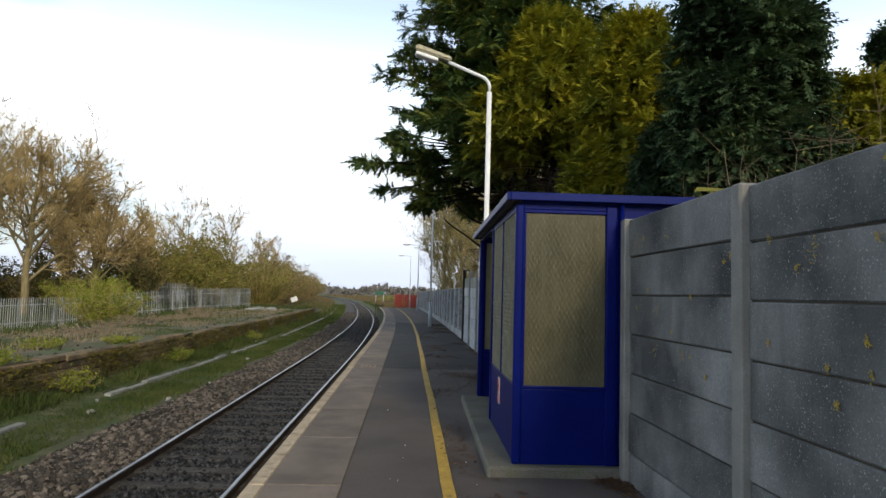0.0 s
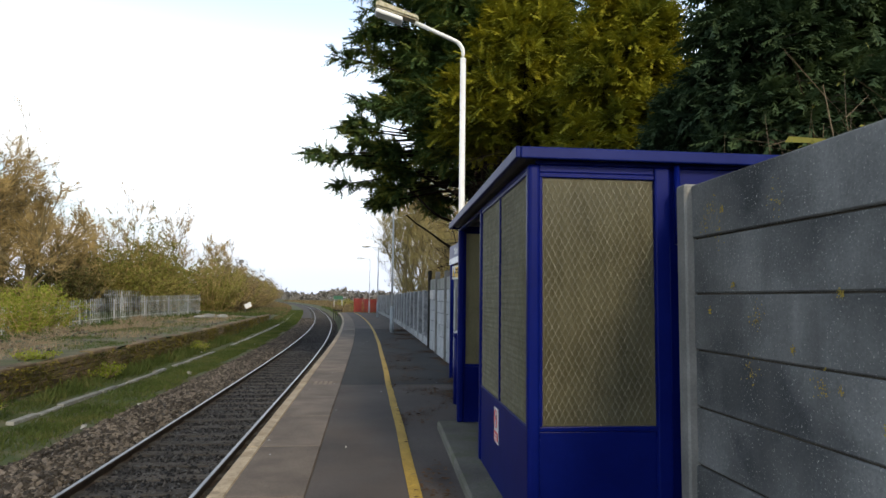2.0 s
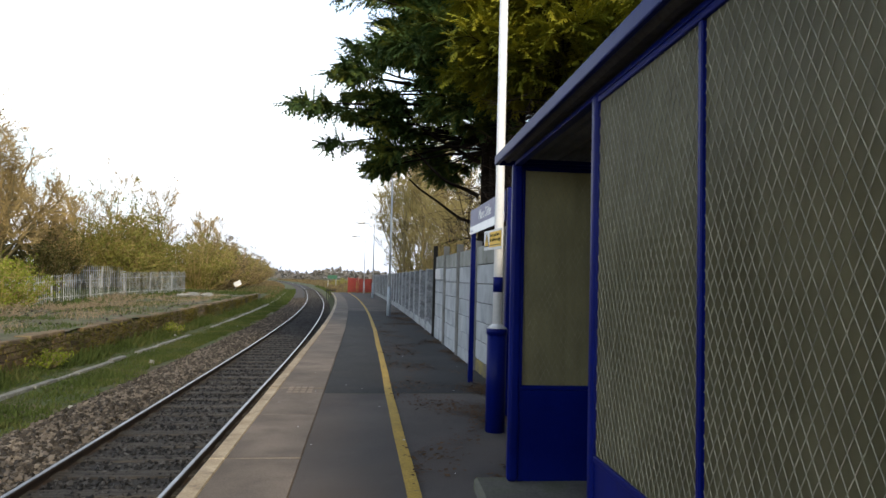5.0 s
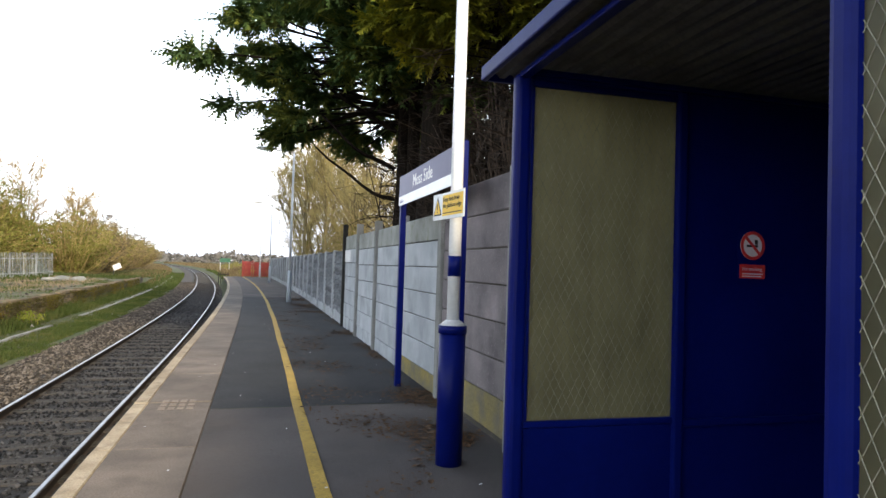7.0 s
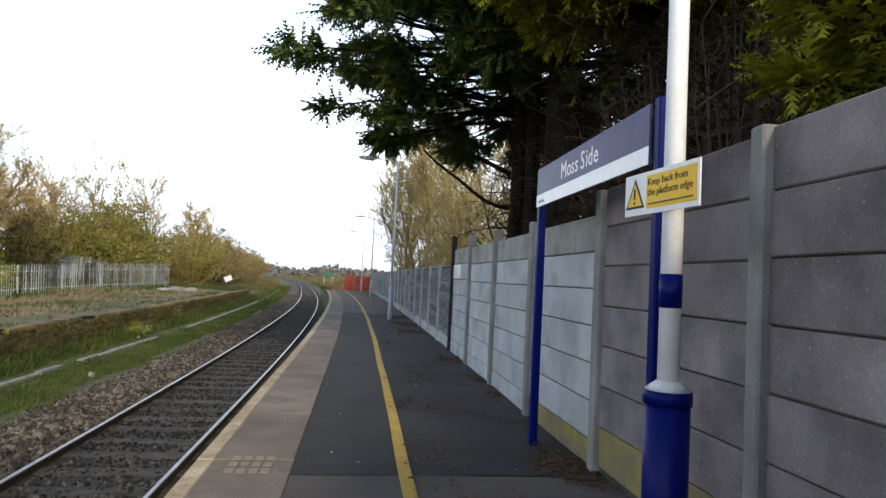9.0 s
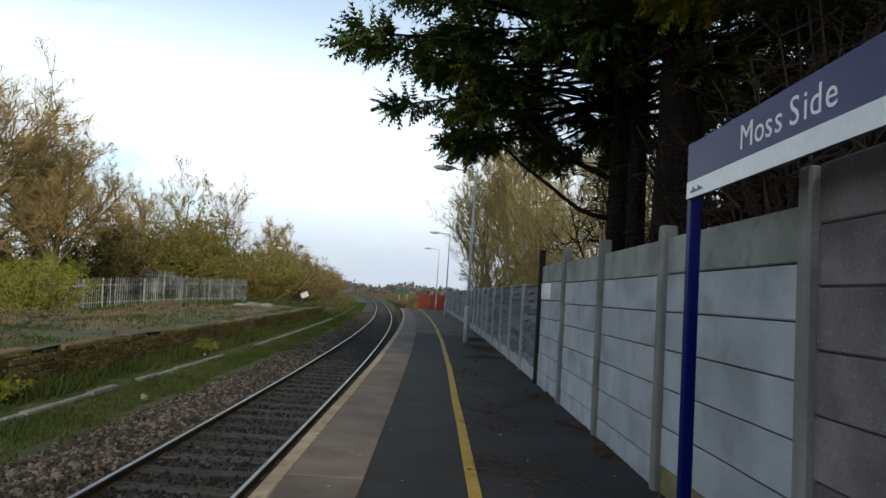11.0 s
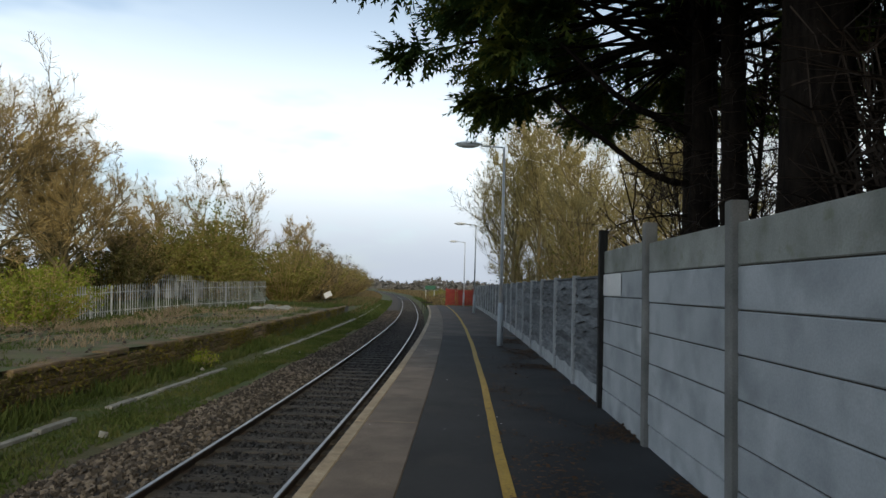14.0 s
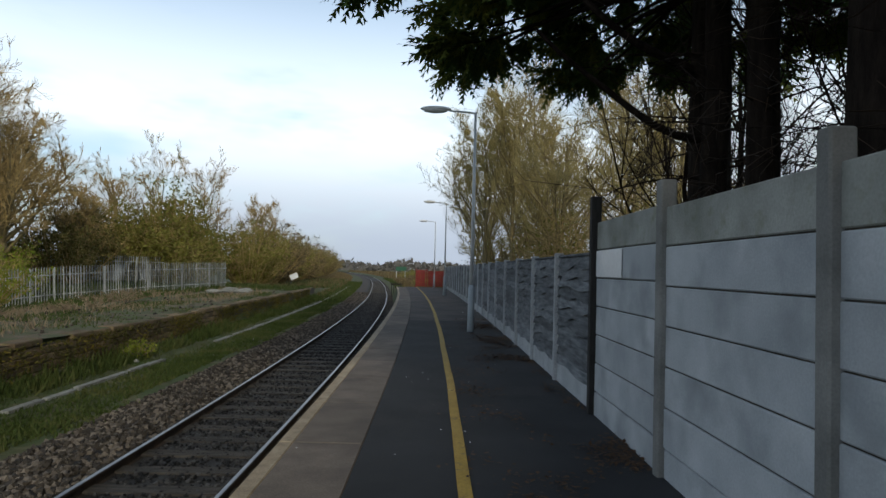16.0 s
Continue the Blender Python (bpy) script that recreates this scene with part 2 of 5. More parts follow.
M_PALISADE = surf("galvanised_palisade", (0.34, 0.355, 0.37), (0.46, 0.47, 0.48), 0.6, 3, 40, 0.05, metal=0.3, rand=0.15, vary=0.1)
M_OLDBRICK = surf("mossy_old_stone", (0.11, 0.08, 0.052), (0.22, 0.155, 0.09), 0.95, 3, 40, 0.7, rand=0.35, spots=(0.07, 0.085, 0.02), spot_at=0.55, spot_scale=6)
M_MORTAR = surf("dark_damp_mortar", (0.035, 0.032, 0.026), (0.07, 0.06, 0.045), 0.95, 4, 40, 0.6)
M_TROUGH = surf("concrete_cable_trough", (0.17, 0.175, 0.17), (0.29, 0.295, 0.28), 0.9, 3, 60, 0.2, rand=0.15)
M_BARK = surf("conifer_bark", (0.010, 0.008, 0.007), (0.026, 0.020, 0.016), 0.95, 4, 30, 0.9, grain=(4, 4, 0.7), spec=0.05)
M_BARK2 = surf("ash_bark", (0.14, 0.115, 0.06), (0.25, 0.2, 0.1), 0.95, 3, 30, 0.6, grain=(3, 3, 0.6))


M_STONE = leafy("ballast_stone", (0.012, 0.0105, 0.009), (0.048, 0.041, 0.034), (0.19, 0.165, 0.14), 0.0, own=0.8)
# the pale third colour paints glints onto some of the dark stones
M_DARKSTONE = leafy("oily_ballast_stone", (0.004, 0.0045, 0.006), (0.012, 0.0125, 0.0145), (0.085, 0.085, 0.09), 0.0, own=0.85)

# ---- building helpers ----
def part(name, bm, material, parent=None, label=""):
    me = bpy.data.meshes.new(name)
    bm.to_mesh(me)
    bm.free()
    me.materials.append(material)
    ob = new(name, me)
    if parent is not None:
        ob.parent = parent
        ob.matrix_parent_inverse = Matrix.Translation(parent.location).inverted()
    if label:
        ob["label"] = label
    return ob


def thing(name, at, label, category, group="", kind=""):
    ob = new(name)
    ob.location = at
    ob.empty_display_size = 0.1
    return tagged(ob, label, category, group, kind)


def box(bm, x0, x1, y0, y1, z0, z1, m=None):
    g = bmesh.ops.create_cube(bm, size=1.0)["verts"]
    for v in g:
        v.co = Vector(((x0 + x1) / 2 + v.co.x * (x1 - x0), (y0 + y1) / 2 + v.co.y * (y1 - y0), (z0 + z1) / 2 + v.co.z * (z1 - z0)))
        if m is not None:
            v.co = m @ v.co
    return g


def boxed(x0, x1, y0, y1, z0, z1, bevel=0.0, seg=1):
    bm = bmesh.new()
    box(bm, x0, x1, y0, y1, z0, z1)
    if bevel:
        bmesh.ops.bevel(bm, geom=bm.edges[:], offset=bevel, segments=seg, affect="EDGES", profile=0.5)
    return bm


def tube(bm, p0, p1, r0, r1=None, seg=12, caps=True):
    p0, p1 = Vector(p0), Vector(p1)
    r1 = r0 if r1 is None else r1
    q = (p1 - p0).to_track_quat("Z", "Y").to_matrix()
    a = [bm.verts.new(p0 + q @ Vector((r0 * math.cos(2 * math.pi * i / seg), r0 * math.sin(2 * math.pi * i / seg), 0))) for i in range(seg)]
    b = [bm.verts.new(p1 + q @ Vector((r1 * math.cos(2 * math.pi * i / seg), r1 * math.sin(2 * math.pi * i / seg), 0))) for i in range(seg)]
    for i in range(seg):
        bm.faces.new((a[i], a[(i + 1) % seg], b[(i + 1) % seg], b[i])).smooth = True
    if caps:
        bm.faces.new(a[::-1])
        bm.faces.new(b)
    return bm


def sweep(points, r, seg=10, smooth=True):
    """One round bar along points."""
    bm = bmesh.new()
    pts = [Vector(p) for p in points]
    rings = []
    for i, p in enumerate(pts):
        d = (pts[min(i + 1, len(pts) - 1)] - pts[max(i - 1, 0)]).normalized()
        q = d.to_track_quat("Z", "Y").to_matrix()
        rr = r[i] if isinstance(r, (list, tuple)) else r
        rings.append([bm.verts.new(p + q @ Vector((rr * math.cos(2 * math.pi * k / seg), rr * math.sin(2 * math.pi * k / seg), 0))) for k in range(seg)])
    for a, b in zip(rings, rings[1:]):
        for k in range(seg):
            bm.faces.new((a[k], a[(k + 1) % seg], b[(k + 1) % seg], b[k])).smooth = smooth
    bm.faces.new(rings[0][::-1])
    bm.faces.new(rings[-1])
    return bm


def off(y):
    """How far the line has curved to the left at y."""
    if y < 19:
        return 0.0
    if y < 75:
        return -0.0008 * (y - 19) ** 2
    return -2.509 - 0.082 * (y - 75) - 0.0003 * (y - 75) ** 2


def strip(profile, ys, shift=off):
    """A strip of the cross-section profile [(x, z), ...] drawn along the line."""
    bm = bmesh.new()
    rows = [[bm.verts.new((x + shift(y), y, z)) for x, z in profile] for y in ys]
    for a, b in zip(rows, rows[1:]):
        for i in range(len(profile) - 1):
            bm.faces.new((a[i], a[i + 1], b[i + 1], b[i]))
    return bm


def mesh_part(name, verts, faces, material, parent=None, label=""):
    me = bpy.data.meshes.new(name)
    me.from_pydata(verts, [], faces)
    me.materials.append(material)
    ob = new(name, me)
    if parent is not None:
        ob.parent = parent
        ob.matrix_parent_inverse = Matrix.Translation(parent.location).inverted()
    if label:
        ob["label"] = label
    return ob


def span(a, b, step):
    n = max(1, round((b - a) / step))
    return [a + (b - a) * i / n for i in range(n + 1)]


RAIL_Z = -0.77
BED_Z = -0.90
EDGE = -0.68
WALL = 2.395
END = 68.5

# ---- ground ----
rows_y = [-600, -200, -80, -40] + span(-20, 120, 2.0) + span(124, 180, 4.0) + span(190, 450, 10.0) + [520, 600, 900, 1500, 2600]
cols = [-2600, -900, -400, -200, -110, -70, -45, -34, -26, -21, -17, -14, -12, -10.5, -9, -8, -7.25, -7.12, -6.6, -5.6, -4.6, -3.9, -3.4, -2.2, -1.0, -0.4, 1.0, 2.5, 3.2, 5, 8, 12, 18, 26, 40, 70, 130, 300, 900, 2600]


def ground_z(x, y):
    u = x
    wob = 0.06 * noise.noise(Vector((x * 0.35, y * 0.35, 0))) + 0.03 * noise.noise(Vector((x * 1.1, y * 1.1, 4)))
    if u <= -7.2:
        z = -0.12 + wob
        near = 1 - min(1.0, max(0.0, (y - 38) / 18))
        z -= 1.15 * near * min(1.0, max(0.0, (-12 - u) / 8))
        if u < -26:
            z += min(1.0, (-26 - u) * 0.04)
        return z if y < 62 else z - min(0.45, (y - 62) * 0.03)
    if u < -0.9:
        t = min(1.0, max(0.0, (-6.2 - u) / 1.0))
        return -0.95 + 0.20 * t + (wob * 0.5 if u < -3.5 else 0)
    if y > END + 2:
        return -0.55 + wob * 2
    return -0.12 if u < 2.2 else -0.05 + wob * 0.4


bm = bmesh.new()
grid = []
for y in rows_y:
    grid.append([bm.verts.new((x + off(y) * (1 if abs(x) < 200 else 0), y, ground_z(x, y))) for x in cols])
for a, b in zip(grid, grid[1:]):
    for i in range(len(cols) - 1):
        bm.faces.new((a[i], a[i + 1], b[i + 1], b[i])).smooth = True
tagged(part("ground", bm, M_GRASS), "rough grassy ground with brown earth patches", "ground", kind="structure")

# ---- the old platform across the line ----
OLD = -7.1
OLDZ = -0.07
ys = span(-20, 64, 2.0)
old = thing("old_platform", (OLD, 0, -0.9), "disused platform overgrown with moss and weeds", "platform", kind="structure")
part("platform_core", strip([(OLD - 0.06, -1.0), (OLD - 0.06, OLDZ - 0.11)], ys), M_MORTAR, old, "dark damp mortar behind the facing stones")
bm = bmesh.new()
rows = []
topx = [OLD - 0.05, OLD - 0.45, OLD - 0.9, OLD - 1.6, OLD - 2.4, OLD - 3.4, OLD - 4.6]
for y in span(-20, 64, 0.7):
    rows.append([bm.verts.new((x + off(y), y, OLDZ - 0.02 + 0.05 * noise.noise(Vector((x * 0.8, y * 0.8, 7))) + 0.035 * noise.noise(Vector((x * 2.6, y * 2.6, 1))) - (0.0 if i < 5 else 0.03 * (i - 4)))) for i, x in enumerate(topx)])
for a, b in zip(rows, rows[1:]):
    for i in range(len(topx) - 1):
        bm.faces.new((a[i + 1], a[i], b[i], b[i + 1])).smooth = True
part("platform_top", bm, M_EARTH, old, "earthy platform top with moss and dead stalks")

# ---- track ----
track = thing("railway_track", (-2.2, 0, BED_Z), "single railway track on timber sleepers and ballast", "railway track", kind="structure")
ys_long = span(-20, 130, 2.0) + [140, 155, 170, 190, 210, 235, 260, 285, 310, 335, 360, 390, 420, 445]
part("ballast_bed", strip([(-4.75, -0.99), (-4.25, -0.90), (-3.75, -0.86), (-3.55, -0.86)], ys_long), M_BALLAST, track, "brown ballast shoulder")
part("track_bed", strip([(-3.55, -0.86), (-3.1, -0.895), (-1.3, -0.895), (-0.95, -0.90), (-0.66, -0.91)], ys_long), M_OILBED, track, "dark oily track bed")
for xr in (-1.45, -2.955):
    prof = [(xr - 0.07, -0.915), (xr - 0.07, -0.902), (xr - 0.012, -0.885), (xr - 0.010, -0.812), (xr - 0.035, -0.802), (xr - 0.036, RAIL_Z - 0.003)]
    prof = prof + [(2 * xr - x, z) for x, z in prof[::-1]]
    rail = part("rail", strip(prof, ys_long), M_RAILSIDE, track, "rust-brown steel rail")
    part("rail_head", strip([(xr - 0.024, RAIL_Z - 0.003), (xr - 0.019, RAIL_Z + 0.002), (xr + 0.019, RAIL_Z + 0.002), (xr + 0.024, RAIL_Z - 0.003)], ys_long), M_RAILTOP, rail, "polished rail running surface")

# ---- the platform ----
platform = thing("platform", (0.8, 0, 0), "station platform with paved edge and asphalt surface", "platform", kind="structure")
ysp = span(-20, END, 1.0)
fence_off = lambda y: 0.45 * off(y)


def asphalt_strip(ylist):
    bm = bmesh.new()
    rows = []
    for y in ylist:
        xs = [0.05 + off(y), 0.5 + off(y), 1.0 + off(y) * 0.9, 1.6 + off(y) * 0.7, 2.45 + fence_off(y)]
        rows.append([bm.verts.new((x, y + 0.12 * noise.noise(Vector((x * 3, 0, 5))) * (y in (12.6, 33.0)), -0.004 + 0.006 * noise.noise(Vector((x, y * 0.7, 2))))) for x in xs])
    for a, b in zip(rows, rows[1:]):
        for i in range(4):
            bm.faces.new((a[i], a[i + 1], b[i + 1], b[i])).smooth = True
    return bm


# the middle stretch, y 12.6 to 33, has a darker base colour
for ylist, mat, text in ((span(-20, 12.6, 1.0), M_ASPHALT, "worn brownish asphalt surface"), (span(12.6, 33.0, 1.0), M_DARKASPHALT, "dark asphalt surface"), (span(33.0, END, 1.0), M_ASPHALT, "worn brownish asphalt surface")):
    part("asphalt", asphalt_strip(ylist), mat, platform, text)
part("platform_face", strip([(EDGE + 0.09, -1.0), (EDGE + 0.09, -0.09), (0.06, -0.09), (0.06, -0.03)], ysp), M_PLATFACE, platform, "dark brick platform face")
bm = strip([(0.835, 0.006), (0.935, 0.006)], span(-20, END - 0.5, 0.8), lambda y: off(y) * 0.93 + 0.006 * math.sin(y * 0.9) + 0.003 * math.sin(y * 2.3))
part("yellow_line", bm, M_YELLOW, platform, "worn yellow painted safety line")

# ---- concrete wall ----
wall = thing("boundary_wall", (WALL, 8, 0), "concrete post and panel boundary wall", "wall", kind="structure")
POSTS = [-6.4, -4.5, -2.62, -0.74, 1.15, 3.05, 4.93, 8.95, 10.72, 12.78, 14.83, 16.80, 18.87, 20.95]
POST_TOP = [2.2, 2.2, 2.2, 2.2, 2.2, 2.18, 2.2, 2.25, 2.27, 2.23, 2.15, 2.2, 2.26, 2.1]
BAY_TOP = [2.15, 2.15, 2.15, 2.15, 2.165, 2.19, 2.2, 2.26, 2.24, 2.045, 2.04, 2.045, 2.08]
BOARD = [0.325, 0.325, 0.325, 0.325, 0.325, 0.325, 0.32, 0.32, 0.315, 0.308, 0.306, 0.306, 0.306]


def wall_post(y, top):
    bm = boxed(WALL - 0.05, WALL + 0.08, y - 0.055, y + 0.055, -0.15, top, 0.012)
    return part("concrete_post", bm, M_POST, wall)


for y, top in zip(POSTS[:-1], POST_TOP):
    wall_post(y, top)
black = part("timber_post", boxed(WALL - 0.06, WALL + 0.05, 20.90, 21.0, -0.1, 2.37, 0.008), M_DARKTIMBER, wall, "black creosoted timber post")
for i, (ya, yb) in enumerate(zip(POSTS, POSTS[1:])):
    if i == 6:
        continue
    part("panel_tongue", boxed(WALL + 0.017, WALL + 0.033, ya + 0.056, yb - 0.056, -0.1, BAY_TOP[i] - 0.03), M_MORTAR, wall, "dark recessed joint between the panels")
    for k in range(7):
        z1 = BAY_TOP[i] - BOARD[i] * k
        z0 = max(z1 - BOARD[i] + 0.010, -0.1)
        if z1 < 0.05:
            continue
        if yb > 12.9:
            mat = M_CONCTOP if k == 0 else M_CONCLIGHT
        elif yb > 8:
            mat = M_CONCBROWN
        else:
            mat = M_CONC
        if z1 < 0.42 and 8 < yb < 15:
            mat = M_ALGAE
        jx = random.uniform(-0.006, 0.006)
        bm = boxed(WALL + jx, WALL + 0.045 + jx, ya + 0.045, yb - 0.045, z0, z1, 0.008)
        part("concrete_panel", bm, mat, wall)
part("painted_patch", boxed(WALL - 0.0085, WALL - 0.0065, 19.95, 20.88, 1.49, 1.765), M_SIGNWHITE, wall, "small white painted patch on a panel")


# ---- waiting shelter ----
def glass_material(name, tint, rough, wire, mix):
    """Dirty wired glass: diamonds of wire cast in a cloudy pane."""
    m = bpy.data.materials.new(name)
    m.use_nodes = True
    n, l = m.node_tree.nodes, m.node_tree.links
    b = n["Principled BSDF"]
    co = n.new("ShaderNodeTexCoord")
    a = n.new("ShaderNodeTexNoise")
    a.inputs["Scale"].default_value, a.inputs["Detail"].default_value = 3.0, 6
    l.new(co.outputs["Object"], a.inputs["Vector"])
    mp = n.new("ShaderNodeMapping")
    mp.inputs["Scale"].default_value = (9, 9, 1.2)
    l.new(co.outputs["Object"], mp.inputs["Vector"])
    f = n.new("ShaderNodeTexNoise")
    f.inputs["Scale"].default_value, f.inputs["Detail"].default_value = 2.0, 4
    l.new(mp.outputs["Vector"], f.inputs["Vector"])
    av = n.new("ShaderNodeMix")
    av.inputs[0].default_value = 0.4
    l.new(a.outputs["Fac"], av.inputs[2])
    l.new(f.outputs["Fac"], av.inputs[3])
    mr = n.new("ShaderNodeMapRange")
    mr.inputs["From Min"].default_value, mr.inputs["From Max"].default_value = 0.3, 0.7
    l.new(av.outputs[0], mr.inputs["Value"])
    mx = n.new("ShaderNodeMix")
    mx.data_type = "RGBA"
    mx.inputs[6].default_value = (*[c * 0.72 for c in tint], 1)
    mx.inputs[7].default_value = (*[min(1, c * 1.2) for c in tint], 1)
    l.new(mr.outputs["Result"], mx.inputs[0])
    l.new(mx.outputs[2], b.inputs["Base Color"])
    b.inputs["Roughness"].default_value = rough
    tr = n.new("ShaderNodeBsdfTranslucent")
    l.new(mx.outputs[2], tr.inputs["Color"])
    tp = n.new("ShaderNodeBsdfTransparent")
    tp.inputs["Color"].default_value = (0.75, 0.73, 0.6, 1)
    m1 = n.new("ShaderNodeMixShader")
    m1.inputs[0].default_value = 0.80
    l.new(b.outputs[0], m1.inputs[1])
    l.new(tr.outputs[0], m1.inputs[2])
    m2 = n.new("ShaderNodeMixShader")
    m2.inputs[0].default_value = mix
    l.new(m1.outputs[0], m2.inputs[1])
    l.new(tp.outputs[0], m2.inputs[2])
    l.new(m2.outputs[0], n["Material Output"].inputs["Surface"])
    bp = n.new("ShaderNodeBump")
    bp.inputs["Strength"].default_value = 0.15
    l.new(f.outputs["Fac"], bp.inputs["Height"])
    l.new(bp.outputs["Normal"], b.inputs["Normal"])
    return m


M_GLASS = glass_material("cloudy_wired_glass", (0.36, 0.335, 0.21), 0.26, 0, 0.14)
M_WIRE = surf("glass_wire", (0.22, 0.21, 0.15), (0.34, 0.325, 0.235), 0.6, 9, 40, 0.0)

SX0, SX1, SY0, SY1, SYM = 1.45, 3.25, 5.11, 8.75, 7.02
S_BASE, S_TOP = 0.08, 2.33
TILT = radians(-1.5)
shelter = thing("waiting_shelter", (SX0, SY0, 0), "blue steel waiting shelter with dirty wired-glass panes", "shelter")
shelter.rotation_euler[2] = TILT


def diamond_wire(bm, a, b, z0, z1, dx=0.041, dz=0.08, r=0.0016):
    """Crossing wires over the rectangle from a to b (plan) and z0 to z1."""
    ax, ay = a
    bx, by = b
    w = math.hypot(bx - ax, by - ay)
    ux, uy = (bx - ax) / w, (by - ay) / w
    h = z1 - z0
    slope = dz / dx
    for s in (1, -1):
        c = -h / slope
        while c < w + h / slope:
            # along u: z = slope * (u - c) for s = 1
            u0, v0, u1, v1 = (c, 0, c + h / slope, h) if s > 0 else (c, h, c + h / slope, 0)
            lo, hi = max(0.0, u0), min(w, u1)
            if hi > lo + 0.01:
                va = v0 + (v1 - v0) * (lo - u0) / (u1 - u0)
                vb = v0 + (v1 - v0) * (hi - u0) / (u1 - u0)
                tube(bm, (ax + ux * lo, ay + uy * lo, z0 + va), (ax + ux * hi, ay + uy * hi, z0 + vb), r, seg=3, caps=False)
            c += dx


def pane(a, b, z0, z1, parent, nrm):
    """One wired pane; nrm points out of the shelter."""
    bm = bmesh.new()
    t = 0.004
    nx, ny = nrm
    p = [(a[0] - nx * t, a[1] - ny * t), (b[0] - nx * t, b[1] - ny * t), (b[0] + nx * t, b[1] + ny * t), (a[0] + nx * t, a[1] + ny * t)]
    lo = [bm.verts.new((x, y, z0)) for x, y in p]
    hi = [bm.verts.new((x, y, z1)) for x, y in p]
    bm.faces.new(lo[::-1])
    bm.faces.new(hi)
    for i in range(4):
        bm.faces.new((lo[i], lo[(i + 1) % 4], hi[(i + 1) % 4], hi[i]))
    g = part("pane", bm, M_GLASS, parent, "cloudy wired-glass pane stained with algae")
    bm = bmesh.new()
    e = t + 0.0015
    diamond_wire(bm, (a[0] + nx * e, a[1] + ny * e), (b[0] + nx * e, b[1] + ny * e), z0 + 0.005, z1 - 0.005)
    diamond_wire(bm, (a[0] - nx * e, a[1] - ny * e), (b[0] - nx * e, b[1] - ny * e), z0 + 0.005, z1 - 0.005)
    part("wire_mesh", bm, M_WIRE, g, "diamond wire mesh in the glass")
    return g


def blue_bar(name, x0, x1, y0, y1, z0, z1, bevel=0.012):
    return part(name, boxed(x0, x1, y0, y1, z0, z1, bevel, 2), M_BLUE, shelter)


# plinth, floor of the shelter
part("plinth", boxed(1.23, 3.35, SY0 - 0.12, SY1 + 0.10, -0.1, S_BASE, 0.02), M_PLINTH, shelter, "worn mossy concrete plinth")
# corner posts
for x, y in ((SX0, SY0), (SX0, SY1), (SX0, SYM)):
    bm = boxed(x - 0.005, x + 0.075, y - 0.035, y + 0.035, S_BASE, S_TOP, 0.024, 3)
    part("corner_post", bm, M_BLUE, shelter, "blue painted steel post")
for y in (SY0, SY1):
    blue_bar("back_post", 2.245 if y < 6 else 2.29, 2.345, y - 0.035, y + 0.03, S_BASE, S_TOP)
G0, G1 = 0.735, 2.27
# side walls: panel under, pane over, blank blue panel to the back
for y, ny, xe, G1 in ((SY0, -1, 2.25, 2.27), (SY1, 1, 2.295, 2.295)):
    blue_bar("lower_panel", SX0 + 0.07, xe, y - 0.012, y + 0.012, S_BASE, G0 - 0.02, 0.004)
    blue_bar("rear_panel", 2.335, SX1, y - 0.012, y + 0.012, S_BASE, S_TOP, 0.004)
    for z in (G0, G1):
        blue_bar("glazing_bar", SX0 + 0.07, xe, y - 0.022, y + 0.022, z - 0.018, z + 0.012, 0.006)
    blue_bar("head_rail", SX0 + 0.07, xe, y - 0.02, y + 0.02, G1 + 0.013, S_TOP, 0.006)
    blue_bar("glazing_bar", SX0 + 0.068, SX0 + 0.09, y - 0.022, y + 0.022, G0 + 0.012, G1 - 0.018, 0.006)
    pane((SX0 + 0.085, y), (xe - 0.002, y), G0 + 0.008, G1 - 0.014, shelter, (0, ny))
blue_bar("inner_rail", 2.34, SX1 - 0.03, SY1 - 0.03, SY1 - 0.013, 0.70, 0.735, 0.006)
# front return with two panes
F0, F1 = 0.725, 2.29
blue_bar("lower_panel", SX0 + 0.012, SX0 + 0.036, SY0 + 0.03, SYM - 0.03, S_BASE, F0 - 0.01, 0.004)
for z in (F0, F1):
    blue_bar("glazing_bar", SX0 + 0.005, SX0 + 0.045, SY0 + 0.03, SYM - 0.03, z - 0.014, z + 0.014, 0.006)
blue_bar("head_rail", SX0 + 0.005, SX0 + 0.055, SY0 + 0.03, SY1 - 0.03, F1 + 0.015, S_TOP, 0.006)
part("glazing_bar", boxed(SX0 + 0.003, SX0 + 0.045, 6.075, 6.10, F0 + 0.015, F1 - 0.015, 0.005), M_BLUE, shelter, "blue glazing bar between two panes")
for a, b in ((SY0 + 0.034, 6.073), (6.102, SYM - 0.034)):
    pane((SX0 + 0.022, a), (SX0 + 0.022, b), F0 + 0.01, F1 - 0.01, shelter, (-1, 0))
# back wall
blue_bar("back_wall", SX1 - 0.02, SX1 + 0.02, SY0 - 0.01, SY1 + 0.01, S_BASE, S_TOP, 0.004)
blue_bar("bench_seat", SX1 - 0.50, SX1 - 0.05, 5.5, 8.3, 0.48, 0.53, 0.012)
for y in (5.8, 6.9, 8.0):
    blue_bar("bench_leg", SX1 - 0.46, SX1 - 0.42, y - 0.02, y + 0.02, S_BASE, 0.48, 0.006)
